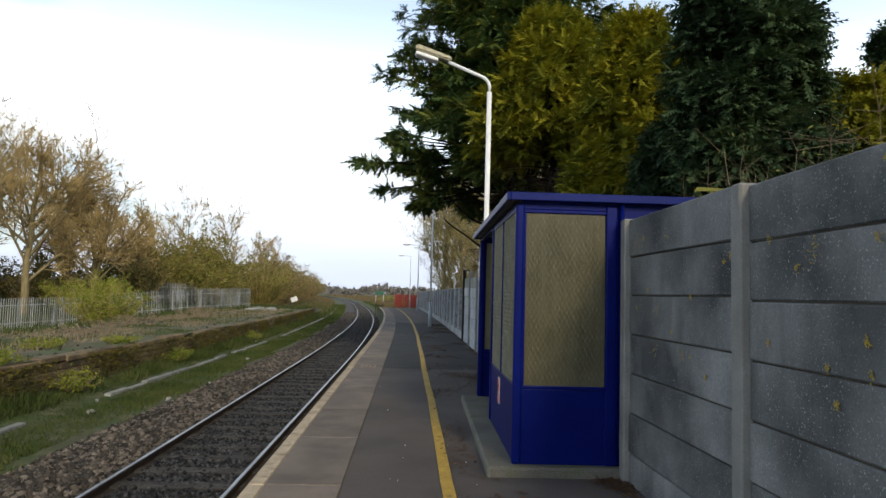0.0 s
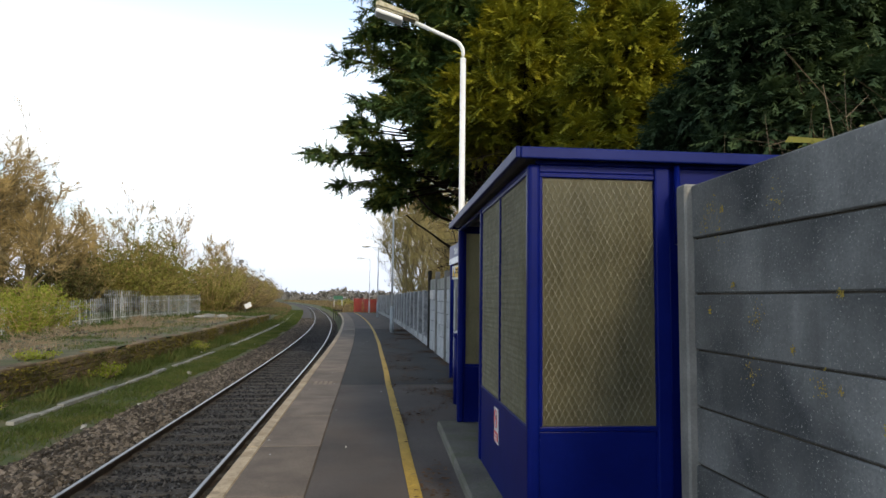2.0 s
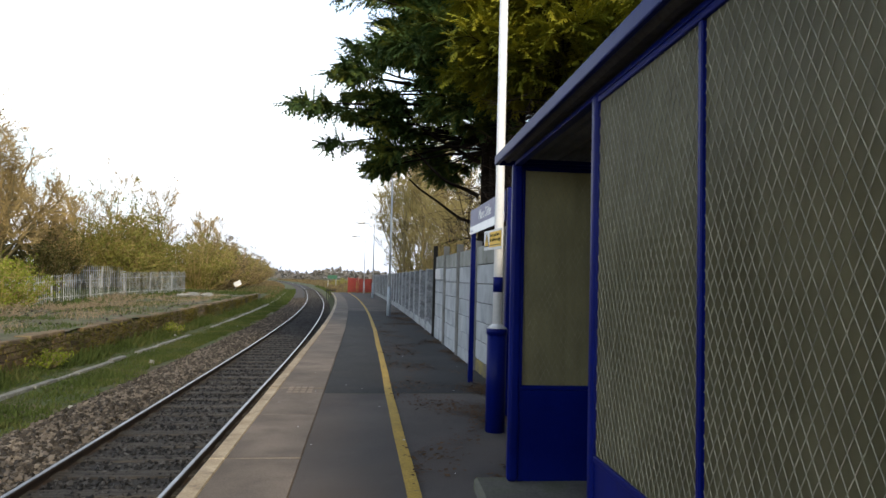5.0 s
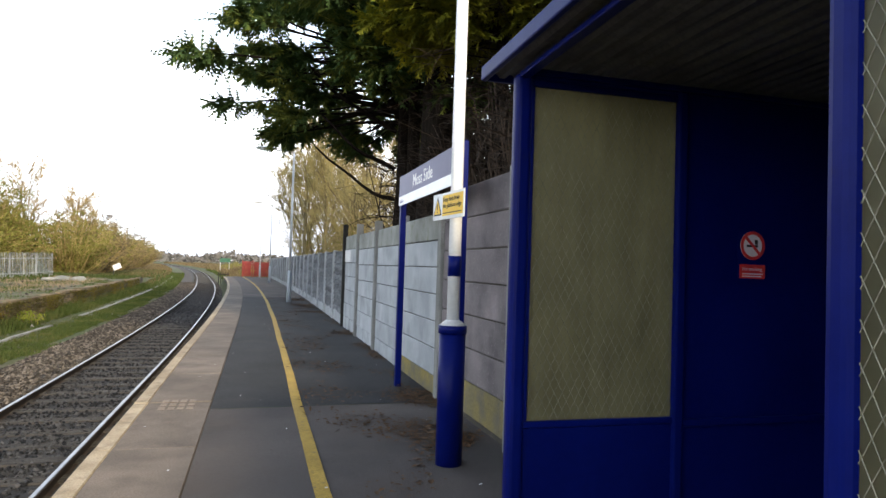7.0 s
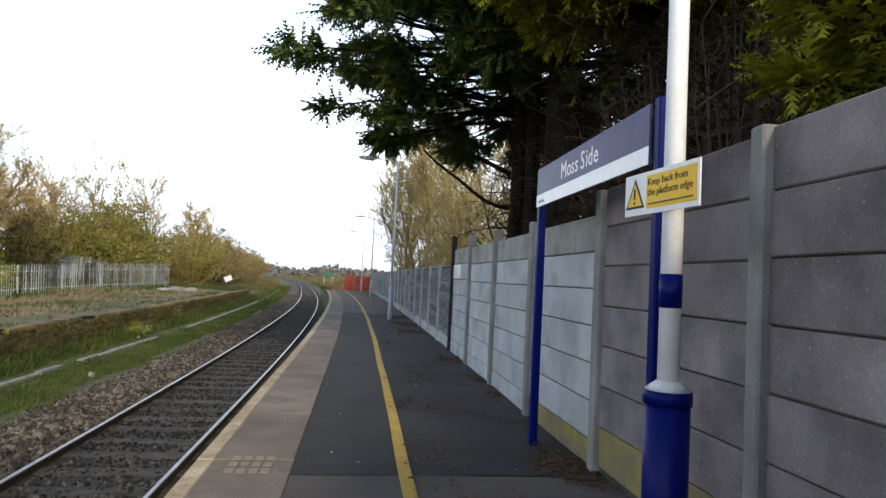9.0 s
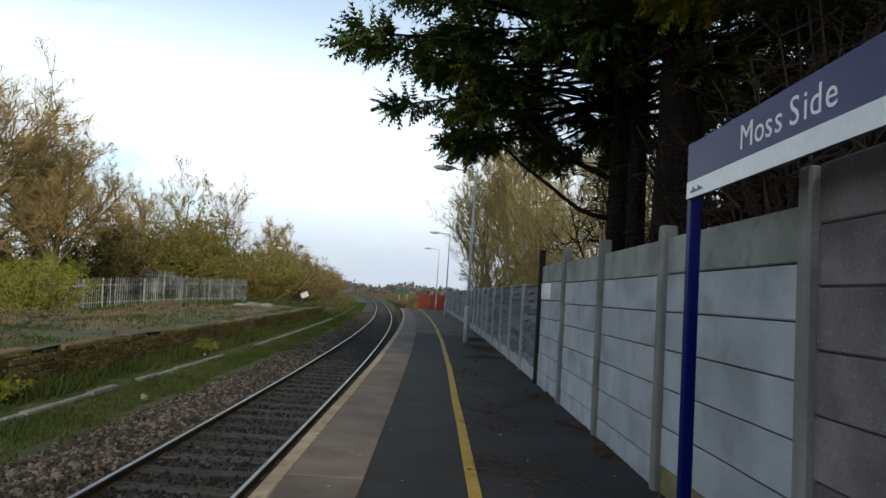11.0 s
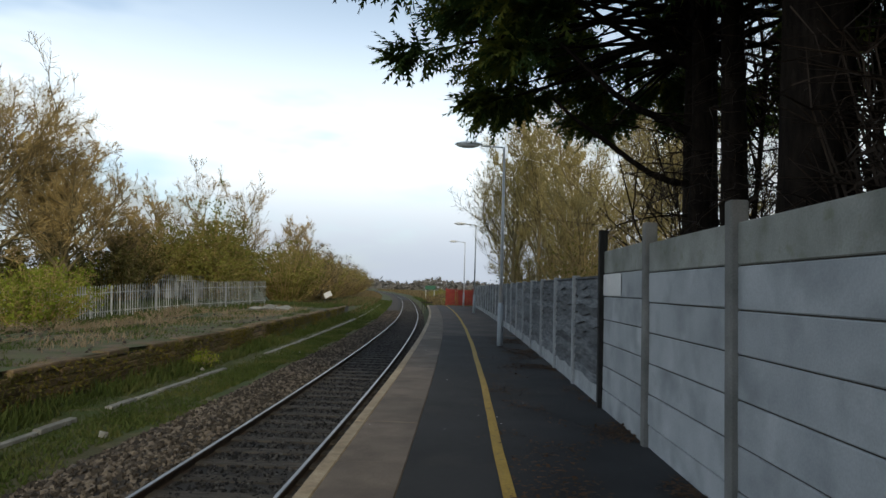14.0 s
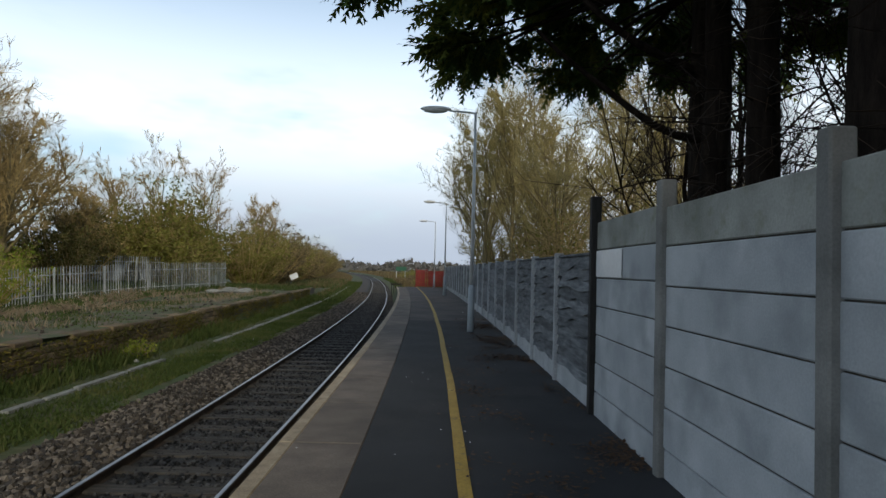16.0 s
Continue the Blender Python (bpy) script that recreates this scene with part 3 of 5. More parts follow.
# roof: fascia frame, corrugated sheet under, flat top
RX0, RX1, RY0, RY1 = 1.355, 3.40, 5.0, 8.98
for x0, x1, y0, y1 in ((RX0, RX0 + 0.03, RY0, RY1), (RX1 - 0.03, RX1, RY0, RY1), (RX0 + 0.031, RX1 - 0.031, RY0, RY0 + 0.03), (RX0 + 0.031, RX1 - 0.031, RY1 - 0.03, RY1)):
    part("roof_fascia", boxed(x0, x1, y0, y1, 2.348, 2.42, 0.008, 2), M_BLUEEDGE, shelter, "faded blue roof fascia")
part("roof_top", boxed(RX0 + 0.031, RX1 - 0.031, RY0 + 0.031, RY1 - 0.031, 2.40, 2.412), M_BLUEEDGE, shelter)
bm = bmesh.new()
n_c = 150
prev = None
for i in range(n_c + 1):
    x = RX0 + 0.032 + (RX1 - RX0 - 0.064) * i / n_c
    z = 2.374 + 0.014 * max(-0.7, min(0.7, math.sin(i * 2 * math.pi / 6.5) * 1.6))
    cur = [bm.verts.new((x, RY0 + 0.032, z)), bm.verts.new((x, RY1 - 0.032, z))]
    if prev:
        bm.faces.new((prev[0], prev[1], cur[1], cur[0]))
    prev = cur
part("roof_sheet", bm, M_ROOFUNDER, shelter, "corrugated grey metal roof sheet")
for y in (SY0, SYM, SY1):
    blue_bar("roof_beam", SX0 + 0.05, SX1, y - 0.025, y + 0.025, S_TOP + 0.001, 2.358, 0.006)
part("drain_pipe", tube(bmesh.new(), (2.38, SY0 - 0.05, 1.85), (2.38, SY0 - 0.05, 2.34), 0.02), M_BLUE, shelter, "short blue drain pipe")


def text_part(body, size, material, parent, m, name="lettering", depth=0.001):
    cu = bpy.data.curves.new(name, "FONT")
    cu.body, cu.size, cu.extrude = body, size, depth
    cu.resolution_u = 3
    tmp = new(name, cu)
    me = bpy.data.meshes.new_from_object(tmp.evaluated_get(bpy.context.evaluated_depsgraph_get()))
    bpy.data.objects.remove(tmp)
    me.transform(m)
    me.materials.append(material)
    ob = new(name, me)
    ob.parent = parent
    ob.matrix_parent_inverse = Matrix.Translation(parent.location).inverted()
    return ob


def disc(bm, c, r, n, thick, seg=28, hole=0.0):
    """A flat disc or ring at c facing n."""
    q = Vector(n).to_track_quat("Z", "Y").to_matrix()
    c = Vector(c)
    ring = lambda rr, h: [bm.verts.new(c + q @ Vector((rr * math.cos(2 * math.pi * i / seg), rr * math.sin(2 * math.pi * i / seg), h))) for i in range(seg)]
    a, b = ring(r, thick), ring(r, 0)
    if hole:
        d, e = ring(hole, thick), ring(hole, 0)
        for i in range(seg):
            j = (i + 1) % seg
            bm.faces.new((a[i], a[j], d[j], d[i]))
            bm.faces.new((b[i], b[j], a[j], a[i]))
            bm.faces.new((d[i], d[j], e[j], e[i]))
    else:
        bm.faces.new(a)
        for i in range(seg):
            j = (i + 1) % seg
            bm.faces.new((b[i], b[j], a[j], a[i]))


def smoking_sign(origin, rz, backing):
    """A no smoking notice: a ring with a slash over a red caption plate. Built facing -y, then turned."""
    m = Matrix.Translation(origin) @ Matrix.Rotation(rz, 4, "Z")
    s = thing("no_smoking_sign", origin, "white and red no smoking notice on blue panel", "sign")

    def add(name, bm, mat, parent, label=""):
        bmesh.ops.transform(bm, matrix=m, verts=bm.verts[:])
        return part(name, bm, mat, parent, label)
    base = add("backing_plate", boxed(-0.085, 0.085, -0.003, 0, -0.16, 0.10, 0.0), backing, s)
    bm = bmesh.new()
    disc(bm, (0, -0.003, 0.02), 0.072, (0, -1, 0), 0.002)
    add("white_disc", bm, M_SIGNWHITE, s)
    bm = bmesh.new()
    disc(bm, (0, -0.005, 0.02), 0.072, (0, -1, 0), 0.002, hole=0.056)
    add("red_ring", bm, M_SIGNRED, s)
    bm = bmesh.new()
    box(bm, -0.06, 0.06, -0.0075, -0.0055, -0.007, 0.007, Matrix.Translation((0, 0, 0.02)) @ Matrix.Rotation(radians(45), 4, "Y"))
    add("slash", bm, M_SIGNRED, s)
    bm = boxed(-0.035, 0.03, -0.0065, -0.0051, 0.012, 0.024)
    box(bm, 0.012, 0.03, -0.0065, -0.0051, 0.026, 0.05)
    add("cigarette", bm, M_BLACK, s)
    add("caption_plate", boxed(-0.075, 0.075, -0.006, -0.0031, -0.145, -0.075), M_SIGNRED, s)
    bm = bmesh.new()
    for k in range(2):
        box(bm, -0.062, 0.062 - 0.01 * k, -0.0072, -0.0061, -0.125 - 0.012 * k, -0.119 - 0.012 * k)
    add("caption_bars", bm, M_SIGNWHITE, s)
    text_part("No smoking", 0.024, M_SIGNWHITE, s, m @ Matrix.Translation((-0.062, -0.0062, -0.105)) @ Matrix.Rotation(radians(90), 4, "X"), depth=0.0006)
    return s


smoking_sign((2.825, SY1 - 0.055, 1.57), TILT, M_BLUE)
smoking_sign((SX0 + 0.038, 6.2, 0.57), radians(-90) + TILT, M_SIGNWHITE)

# ---- lamp posts ----
L1 = (1.84, 10.55)
lamp = thing("platform_lamp", (*L1, 0), "white lamp post with blue base and lichened lantern", "lamp post", "platform lamps")
bm = tube(bmesh.new(), (*L1, -0.02), (*L1, 1.0), 0.098, seg=20)
part("base_sleeve", bm, M_BLUE, lamp, "thick blue painted base sleeve")
part("sleeve_collar", tube(bmesh.new(), (*L1, 0.95), (*L1, 1.01), 0.106, seg=20), M_BLUE, lamp)
part("sleeve_cone", tube(bmesh.new(), (*L1, 1.01), (*L1, 1.05), 0.1, 0.05, seg=20), M_GALV, lamp, "weathered grey cone")
part("pole", sweep([(*L1, 1.0), (*L1, 2.6), (*L1, 5.12)], [0.047, 0.045, 0.043], 16), M_WHITE, lamp, "white painted steel pole")
part("blue_band", tube(bmesh.new(), (*L1, 1.37), (*L1, 1.52), 0.0495, seg=16), M_BLUE, lamp, "painted blue band")
arm = [(L1[0], L1[1], 5.1)]
for k in range(0, 9):
    a = radians(k * 9)
    arm.append((L1[0] - 0.22 * (1 - math.cos(a)), L1[1] - 0.02 * k / 8, 5.20 + 0.20 * math.sin(a)))
arm.append((L1[0] - 0.74, L1[1] - 0.06, 5.61))
part("arm", sweep(arm, 0.03, 10), M_WHITE, lamp, "bent white arm")
hm = Matrix.Translation((L1[0] - 0.70, L1[1] - 0.05, 5.61)) @ Matrix.Rotation(radians(17), 4, "Y")
bm = bmesh.new()
bmesh.ops.create_cube(bm, size=1)
for v in bm.verts:
    taper = 0.7 if v.co.x > 0 else 1.0
    v.co = Vector((-0.33 + v.co.x * 0.66, v.co.y * 0.26 * taper, 0.03 + v.co.z * 0.11 * taper + (0.01 if v.co.x > 0 else 0)))
bmesh.ops.bevel(bm, geom=bm.edges[:], offset=0.025, segments=2, affect="EDGES")
bmesh.ops.transform(bm, matrix=hm, verts=bm.verts[:])
part("lantern", bm, M_LAMPTOP, lamp, "lichen-covered lantern housing")
bm = boxed(-0.64, -0.22, -0.105, 0.105, -0.095, -0.026, 0.028, 2)
bmesh.ops.transform(bm, matrix=hm, verts=bm.verts[:])
part("lens_bowl", bm, M_LENS, lamp, "milky lens bowl")


def far_lamp(x, y, h=5.5):
    s = thing("platform_lamp", (x, y, 0), "slim grey lamp post with flat white lantern", "lamp post", "platform lamps")
    part("base_sleeve", sweep([(x, y, -0.02), (x, y, 1.08), (x, y, 1.16)], [0.085, 0.08, 0.05], 16), M_PALEBLUE, s, "pale blue-grey base sleeve")
    part("pole", sweep([(x, y, 1.1), (x, y, h)], [0.05, 0.034], 12), M_GALV, s)
    part("arm", sweep([(x, y, h - 0.02), (x - 0.3, y, h + 0.0), (x - 0.66, y, h + 0.02)], 0.024, 8), M_GALV, s)
    bm = bmesh.new()
    bmesh.ops.create_uvsphere(bm, u_segments=20, v_segments=10, radius=1)
    for v in bm.verts:
        v.co = Vector((x - 1.0 + v.co.x * 0.40, y + v.co.y * 0.15, h + 0.05 + v.co.z * (0.085 if v.co.z > 0 else 0.03)))
    for f in bm.faces:
        f.smooth = True
    part("lantern", bm, M_WHITE, s, "flat white lantern")
    bm = bmesh.new()
    bmesh.ops.create_uvsphere(bm, u_segments=16, v_segments=6, radius=1)
    for v in bm.verts:
        v.co = Vector((x - 1.02 + v.co.x * 0.34, y + v.co.y * 0.138, h + 0.035 + v.co.z * 0.085))
    part("lens_bowl", bm, M_LENS, s, "milky lens bowl")
    return s


far_lamp(1.56, 29.8)
far_lamp(1.25, 52.5, 5.6)
far_lamp(0.62, 67.9, 5.6)

# ---- warning sign on the lamp post ----
WM = Matrix.Translation((L1[0], L1[1], 0)) @ Matrix.Rotation(radians(6), 4, "Z")
XW = -0.056
Y0, Y1, Z0, Z1 = -0.265, 0.325, 1.795, 1.995
FACE = Matrix(((0, 0, -1, 0), (-1, 0, 0, 0), (0, 1, 0, 0), (0, 0, 0, 1)))
ws = thing("warning_sign", (L1[0] - 0.056, L1[1], 1.8), "yellow and white keep back warning sign on lamp post", "sign")


def sign_part(name, bm, mat, label=""):
    bmesh.ops.transform(bm, matrix=WM, verts=bm.verts[:])
    return part(name, bm, mat, ws, label)


sign_part("sign_plate", boxed(XW, XW + 0.008, Y0, Y1, Z0, Z1, 0.002), M_SIGNWHITE, "white sign plate with rounded corners")
sign_part("yellow_field", boxed(XW - 0.002, XW - 0.0002, Y0 + 0.018, Y0 + 0.395, Z0 + 0.025, Z1 - 0.02), M_SIGNYELLOW)
for k, line in enumerate(("Keep back from", "the platform edge")):
    text_part(line, 0.0475, M_BLACK, ws, WM @ Matrix.Translation((XW - 0.0028, Y0 + 0.385, Z1 - 0.068 - 0.048 * k)) @ FACE)
sign_part("small_print", boxed(XW - 0.003, XW - 0.0022, Y0 + 0.04, Y0 + 0.38, Z0 + 0.042, Z0 + 0.049), M_BLACK)


def tri(bm, cy, z, r, x):
    f = [bm.verts.new((x - d, cy + r * math.sin(a), z + r * math.cos(a))) for d in (0, 0.0015) for a in (0, 2 * math.pi / 3, 4 * math.pi / 3)]
    bm.faces.new(f[3:])
    bm.faces.new(f[:3][::-1])
    for i in range(3):
        bm.faces.new((f[i], f[(i + 1) % 3], f[3 + (i + 1) % 3], f[3 + i]))


TY = Y1 - 0.095
bm = bmesh.new()
tri(bm, TY, Z0 + 0.082, 0.096, XW - 0.0002)
sign_part("triangle_border", bm, M_BLACK)
bm = bmesh.new()
tri(bm, TY, Z0 + 0.082, 0.074, XW - 0.0019)
sign_part("triangle_field", bm, M_SIGNYELLOW)
sign_part("exclamation_stroke", boxed(XW - 0.0048, XW - 0.0036, TY - 0.007, TY + 0.007, Z0 + 0.078, Z0 + 0.128), M_BLACK)
sign_part("exclamation_dot", boxed(XW - 0.0048, XW - 0.0036, TY - 0.007, TY + 0.007, Z0 + 0.055, Z0 + 0.067), M_BLACK)
for z in (Z0 + 0.05, Z1 - 0.05):
    part("pole_clip", tube(bmesh.new(), (*L1, z - 0.012), (*L1, z + 0.012), 0.052, seg=16), M_GALV, ws, "steel clip band")

# ---- station name sign ----
ns = thing("station_sign", (2.085, 12, 0), "blue and white station name sign on two posts", "sign")
for y in (11.22, 13.56):
    part("sign_post", boxed(2.07, 2.14, y - 0.035, y + 0.035, -0.05, 2.53, 0.008), M_BLUE, ns, "blue painted steel post")
NX = 2.065
part("sign_panel", boxed(NX - 0.012, NX + 0.004, 11.27, 13.56, 2.155, 2.505, 0.003), M_SIGNBLUE, ns, "purple-blue enamel panel")
part("white_strip", boxed(NX - 0.0145, NX - 0.0122, 11.271, 13.559, 2.156, 2.262), M_SIGNWHITE, ns, "white strip under the name")
ty = 12.87
for ch, adv in (("M", 0.152), ("o", 0.105), ("s", 0.086), ("s", 0.125), ("S", 0.108), ("i", 0.048), ("d", 0.108), ("e", 0.1)):
    text_part(ch, 0.19, M_SIGNWHITE, ns, Matrix.Translation((NX - 0.0135, ty, 2.315)) @ FACE, "letter")
    ty -= adv
bm = bmesh.new()
for k in range(7):
    box(bm, NX - 0.0158, NX - 0.0146, 13.32 + k * 0.026, 13.339 + k * 0.026, 2.185, 2.20 + 0.01 * (k % 3))
part("small_print", bm, M_SIGNBLUE, ns)

# ---- timber fence ----
fence = thing("timber_fence", (2.4, 45, 0), "grey timber panel fence between pale concrete posts", "fence", kind="structure")
fx = lambda y: 2.43 + fence_off(y)
FP = span(20.97, END + 0.6, 2.07)
slat_meshes = []
for k in range(4):
    bm = bmesh.new()
    nseg = 10
    pr = None
    for i in range(nseg + 1):
        u = -0.97 + 1.94 * i / nseg
        wl0 = 0.026 * math.sin(u * (4 + k) + k) + random.uniform(-0.008, 0.008)
        wl1 = 0.006 * math.sin(u * 3 + k * 2)
        c = [bm.verts.new((-0.045, u, wl0 - 0.012)), bm.verts.new((0.002, u, 0.155 + wl1)), bm.verts.new((0.012, u, 0.155 + wl1)), bm.verts.new((-0.030, u, wl0 - 0.012))]
        if pr:
            for q in range(4):
                bm.faces.new((pr[q], pr[(q + 1) % 4], c[(q + 1) % 4], c[q]))
        else:
            bm.faces.new(c)
        pr = c
    bm.faces.new(pr[::-1])
    me = bpy.data.meshes.new("slat")
    bm.to_mesh(me)
    bm.free()
    me.materials.append(M_SLAT)
    slat_meshes.append(me)
for i, y in enumerate(FP):
    part("concrete_post", boxed(fx(y) - 0.075, fx(y) + 0.05, y - 0.045, y + 0.045, -0.1, 1.80, 0.01), M_FENCEPOST, fence)
    if i + 1 == len(FP):
        break
    ya, yb = y, FP[i + 1]
    mid, ang = (ya + yb) / 2, math.atan2(fx(yb) - fx(ya), yb - ya)
    base = Matrix.Translation((fx(mid), mid, 0)) @ Matrix.Rotation(-ang, 4, "Z")
    bm = boxed(-0.025, 0.025, -0.99, 0.99, -0.1, 0.27, 0.006)
    bmesh.ops.transform(bm, matrix=base, verts=bm.verts[:])
    part("gravel_board", bm, M_FENCEPOST, fence)
    for k in range(11):
        ob = new("slat", slat_meshes[random.randrange(4)])
        ob.parent = fence
        ob.matrix_parent_inverse = Matrix.Translation(fence.location).inverted()
        ob.matrix_basis = base @ Matrix.Translation((random.uniform(-0.004, 0.004), 0, 0.27 + 0.133 * k))
    bm = boxed(-0.035, 0.03, -0.97, 0.97, 1.735, 1.765, 0.005)
    bmesh.ops.transform(bm, matrix=base, verts=bm.verts[:])
    part("capping_rail", bm, M_SLAT, fence)

# ---- red gate at the platform end ----
gate = thing("red_gate", (0.3, END + 0.6, 0), "red painted boarded gate closing the platform end", "gate")
gx0, gx1 = -0.95, fx(END) - 0.08
for x in (gx0, gx0 + 0.92, gx1):
    part("gate_post", boxed(x - 0.05, x + 0.05, END + 0.55, END + 0.65, -0.3, 1.55, 0.01), M_RED, gate)
xb = gx0 + 0.06
while xb < gx1 - 0.1:
    if abs(xb + 0.05 - (gx0 + 0.92)) > 0.1:
        part("board", boxed(xb, xb + 0.10, END + 0.59, END + 0.615, 0.05, 1.45 if xb < gx0 + 0.9 else 1.40, 0.004), M_RED, gate)
    xb += 0.107
part("gate_rail", boxed(gx0, gx1, END + 0.62, END + 0.66, 1.1, 1.18), M_RED, gate)
# platform end ramp rail
rail_end = thing("ramp_fence", (-2.6, END, -0.1), "dark steel trespass guard beside the platform ramp", "railing")
for k in range(5):
    part("upright", boxed(-3.15 + 0.2 * k, -3.09 + 0.2 * k, END + 1.5, END + 1.56, -0.9, 0.35), M_DARKTIMBER, rail_end)
part("crossbar", boxed(-3.2, -2.2, END + 1.57, END + 1.6, 0.1, 0.2), M_DARKTIMBER, rail_end)

# green board far beyond the platform end
gb = thing("green_board", (-4.9, 118, -0.6), "green signboard on two posts beyond the platform", "sign")
part("board", boxed(-5.7, -4.0, 118, 118.04, 1.2, 1.85, 0.01), surf("green_painted_board", (0.02, 0.085, 0.05), (0.03, 0.11, 0.065), 0.6), gb)
for x in (-5.6, -4.2):
    part("post", boxed(x - 0.04, x + 0.04, 118.05, 118.12, -0.7, 1.8), M_GALV, gb)

# ---- palisade fence behind the old platform ----
pal = thing("palisade_fence", (-13.4, 45, 0), "galvanised steel palisade fence", "fence", kind="structure")
pale_bm = bmesh.new()
for q, (u, w) in enumerate(((-0.033, 0.012), (-0.012, -0.008), (0.012, -0.008), (0.033, 0.012))):
    pale_bm.verts.new((u, w, 0))
    pale_bm.verts.new((u, w, 1.72 if q in (0, 3) else 1.80))
pale_bm.verts.ensure_lookup_table()
vs = pale_bm.verts
for q in range(3):
    pale_bm.faces.new((vs[2 * q], vs[2 * q + 2], vs[2 * q + 3], vs[2 * q + 1]))
ext = bmesh.ops.solidify(pale_bm, geom=pale_bm.faces[:], thickness=0.004)
pale_me = bpy.data.meshes.new("pale")
pale_bm.to_mesh(pale_me)
pale_bm.free()
pale_me.materials.append(M_PALISADE)
line = [(-25.5, 25.0, -1.2), (-22.0, 34.0, -1.15), (-20.6, 40.0, -1.05), (-18.6, 46.5, -0.62), (-16.0, 51.5, -0.3), (-13.86, 58.5, -0.13)]
line2 = [(-25.5, 57.5, 0.15), (-20.0, 62.5, 0.15)]
for (xa, ya, za), (xb2, yb2, zb2) in list(zip(line, line[1:])) + [tuple(line2)]:
    L = math.hypot(xb2 - xa, yb2 - ya)
    ang = math.atan2(yb2 - ya, xb2 - xa)
    base = Matrix.Translation((xa, ya, za)) @ Matrix.Rotation(ang, 4, "Z") @ Matrix.Rotation(-math.atan2(zb2 - za, L), 4, "Y")
    n_p = int(L / 0.155)
    for k in range(n_p):
        ob = new("pale", pale_me)
        ob.parent = pal
        ob.matrix_parent_inverse = Matrix.Translation(pal.location).inverted()
        ob.matrix_basis = base @ Matrix.Translation((k * 0.155, 0, random.uniform(-0.015, 0.015))) @ Matrix.Rotation(random.uniform(-0.01, 0.01), 4, "Y")
    for z in (0.35, 1.35):
        bm = boxed(0, L, 0.014, 0.05, z, z + 0.05)
        bmesh.ops.transform(bm, matrix=base, verts=bm.verts[:])
        part("fence_rail", bm, M_PALISADE, pal)
    k = 0.0
    while k < L:
        bm = boxed(k - 0.05, k + 0.05, 0.052, 0.10, -0.2, 1.70)
        bmesh.ops.transform(bm, matrix=base, verts=bm.verts[:])
        part("fence_post", bm, M_PALISADE, pal)
        k += 2.75

# ---- cable trough along the grass ----
trough = thing("cable_trough", (-6.0, 20, -0.8), "pale concrete cable trough lids in the grass", "cable trough", kind="structure")
yy = -12.0
while yy < 104:
    L = 1.0
    if yy > 72 or noise.noise(Vector((5.5, yy * 0.23, 0))) + random.uniform(-0.15, 0.15) > -0.3:
        xx = -6.0 + off(yy)
        bm = boxed(xx - 0.07 + random.uniform(-0.02, 0.02), xx + 0.065, yy + random.uniform(0, 0.1), yy + L - 0.02, -0.93, -0.853 + random.uniform(-0.03, 0.015), 0.01)
        part("trough_lid", bm, M_TROUGH, trough)
    yy += L

# ---- vegetation ----
M_CONIFER = leafy("dark_conifer_foliage", (0.030, 0.058, 0.022), (0.062, 0.105, 0.028), (0.25, 0.24, 0.03), 0.2, 1.1)
M_GOLDEN = leafy("golden_conifer_foliage", (0.07, 0.095, 0.014), (0.22, 0.22, 0.016), (0.40, 0.34, 0.02), 0.25, 1.3)
M_BLUEGREEN = leafy("blue_green_conifer_foliage", (0.018, 0.036, 0.018), (0.042, 0.072, 0.032), (0.085, 0.12, 0.04), 0.2, 1.3)
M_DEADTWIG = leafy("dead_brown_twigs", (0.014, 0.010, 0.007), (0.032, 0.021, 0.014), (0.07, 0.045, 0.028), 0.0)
M_TWIG = leafy("budding_ash_twigs", (0.23, 0.175, 0.088), (0.38, 0.28, 0.122), (0.48, 0.35, 0.14), 0.0)
M_WILLOW = leafy("willow_twigs", (0.26, 0.21, 0.09), (0.4, 0.33, 0.14), (0.5, 0.42, 0.19), 0.0)
M_BUD = leafy("opening_buds", (0.22, 0.185, 0.06), (0.35, 0.28, 0.085), (0.44, 0.33, 0.11), 0.3)
M_BUSHLEAF = leafy("fresh_bush_leaves", (0.11, 0.145, 0.016), (0.2, 0.24, 0.028), (0.3, 0.31, 0.045), 0.3)
M_SCRUBLEAF = leafy("olive_scrub_leaves", (0.10, 0.108, 0.024), (0.20, 0.198, 0.044), (0.28, 0.265, 0.066), 0.25)
M_BROWNLEAF = leafy("brown_scrub_twigs", (0.08, 0.062, 0.036), (0.14, 0.108, 0.06), (0.20, 0.155, 0.085), 0.1)
M_DARKLEAF = leafy("dark_hedge_leaves", (0.06, 0.065, 0.02), (0.14, 0.125, 0.036), (0.22, 0.18, 0.055), 0.15)
# distance haze is mixed into this grey-brown, the air itself is clear
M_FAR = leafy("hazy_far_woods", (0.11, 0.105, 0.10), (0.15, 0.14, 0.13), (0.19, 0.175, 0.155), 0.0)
M_BLADE = leafy("grass_blades", (0.034, 0.052, 0.012), (0.062, 0.088, 0.021), (0.125, 0.125, 0.046), 0.3)
M_STALK = leafy("dead_stalks", (0.15, 0.115, 0.07), (0.23, 0.18, 0.12), (0.31, 0.25, 0.17), 0.1)
M_DRYSTEM = leafy("dry_bramble_stems", (0.09, 0.066, 0.04), (0.16, 0.12, 0.075), (0.24, 0.19, 0.12), 0.0)
M_HEATH = leafy("brown_heath_grass", (0.08, 0.06, 0.034), (0.14, 0.105, 0.055), (0.17, 0.145, 0.06), 0.1)
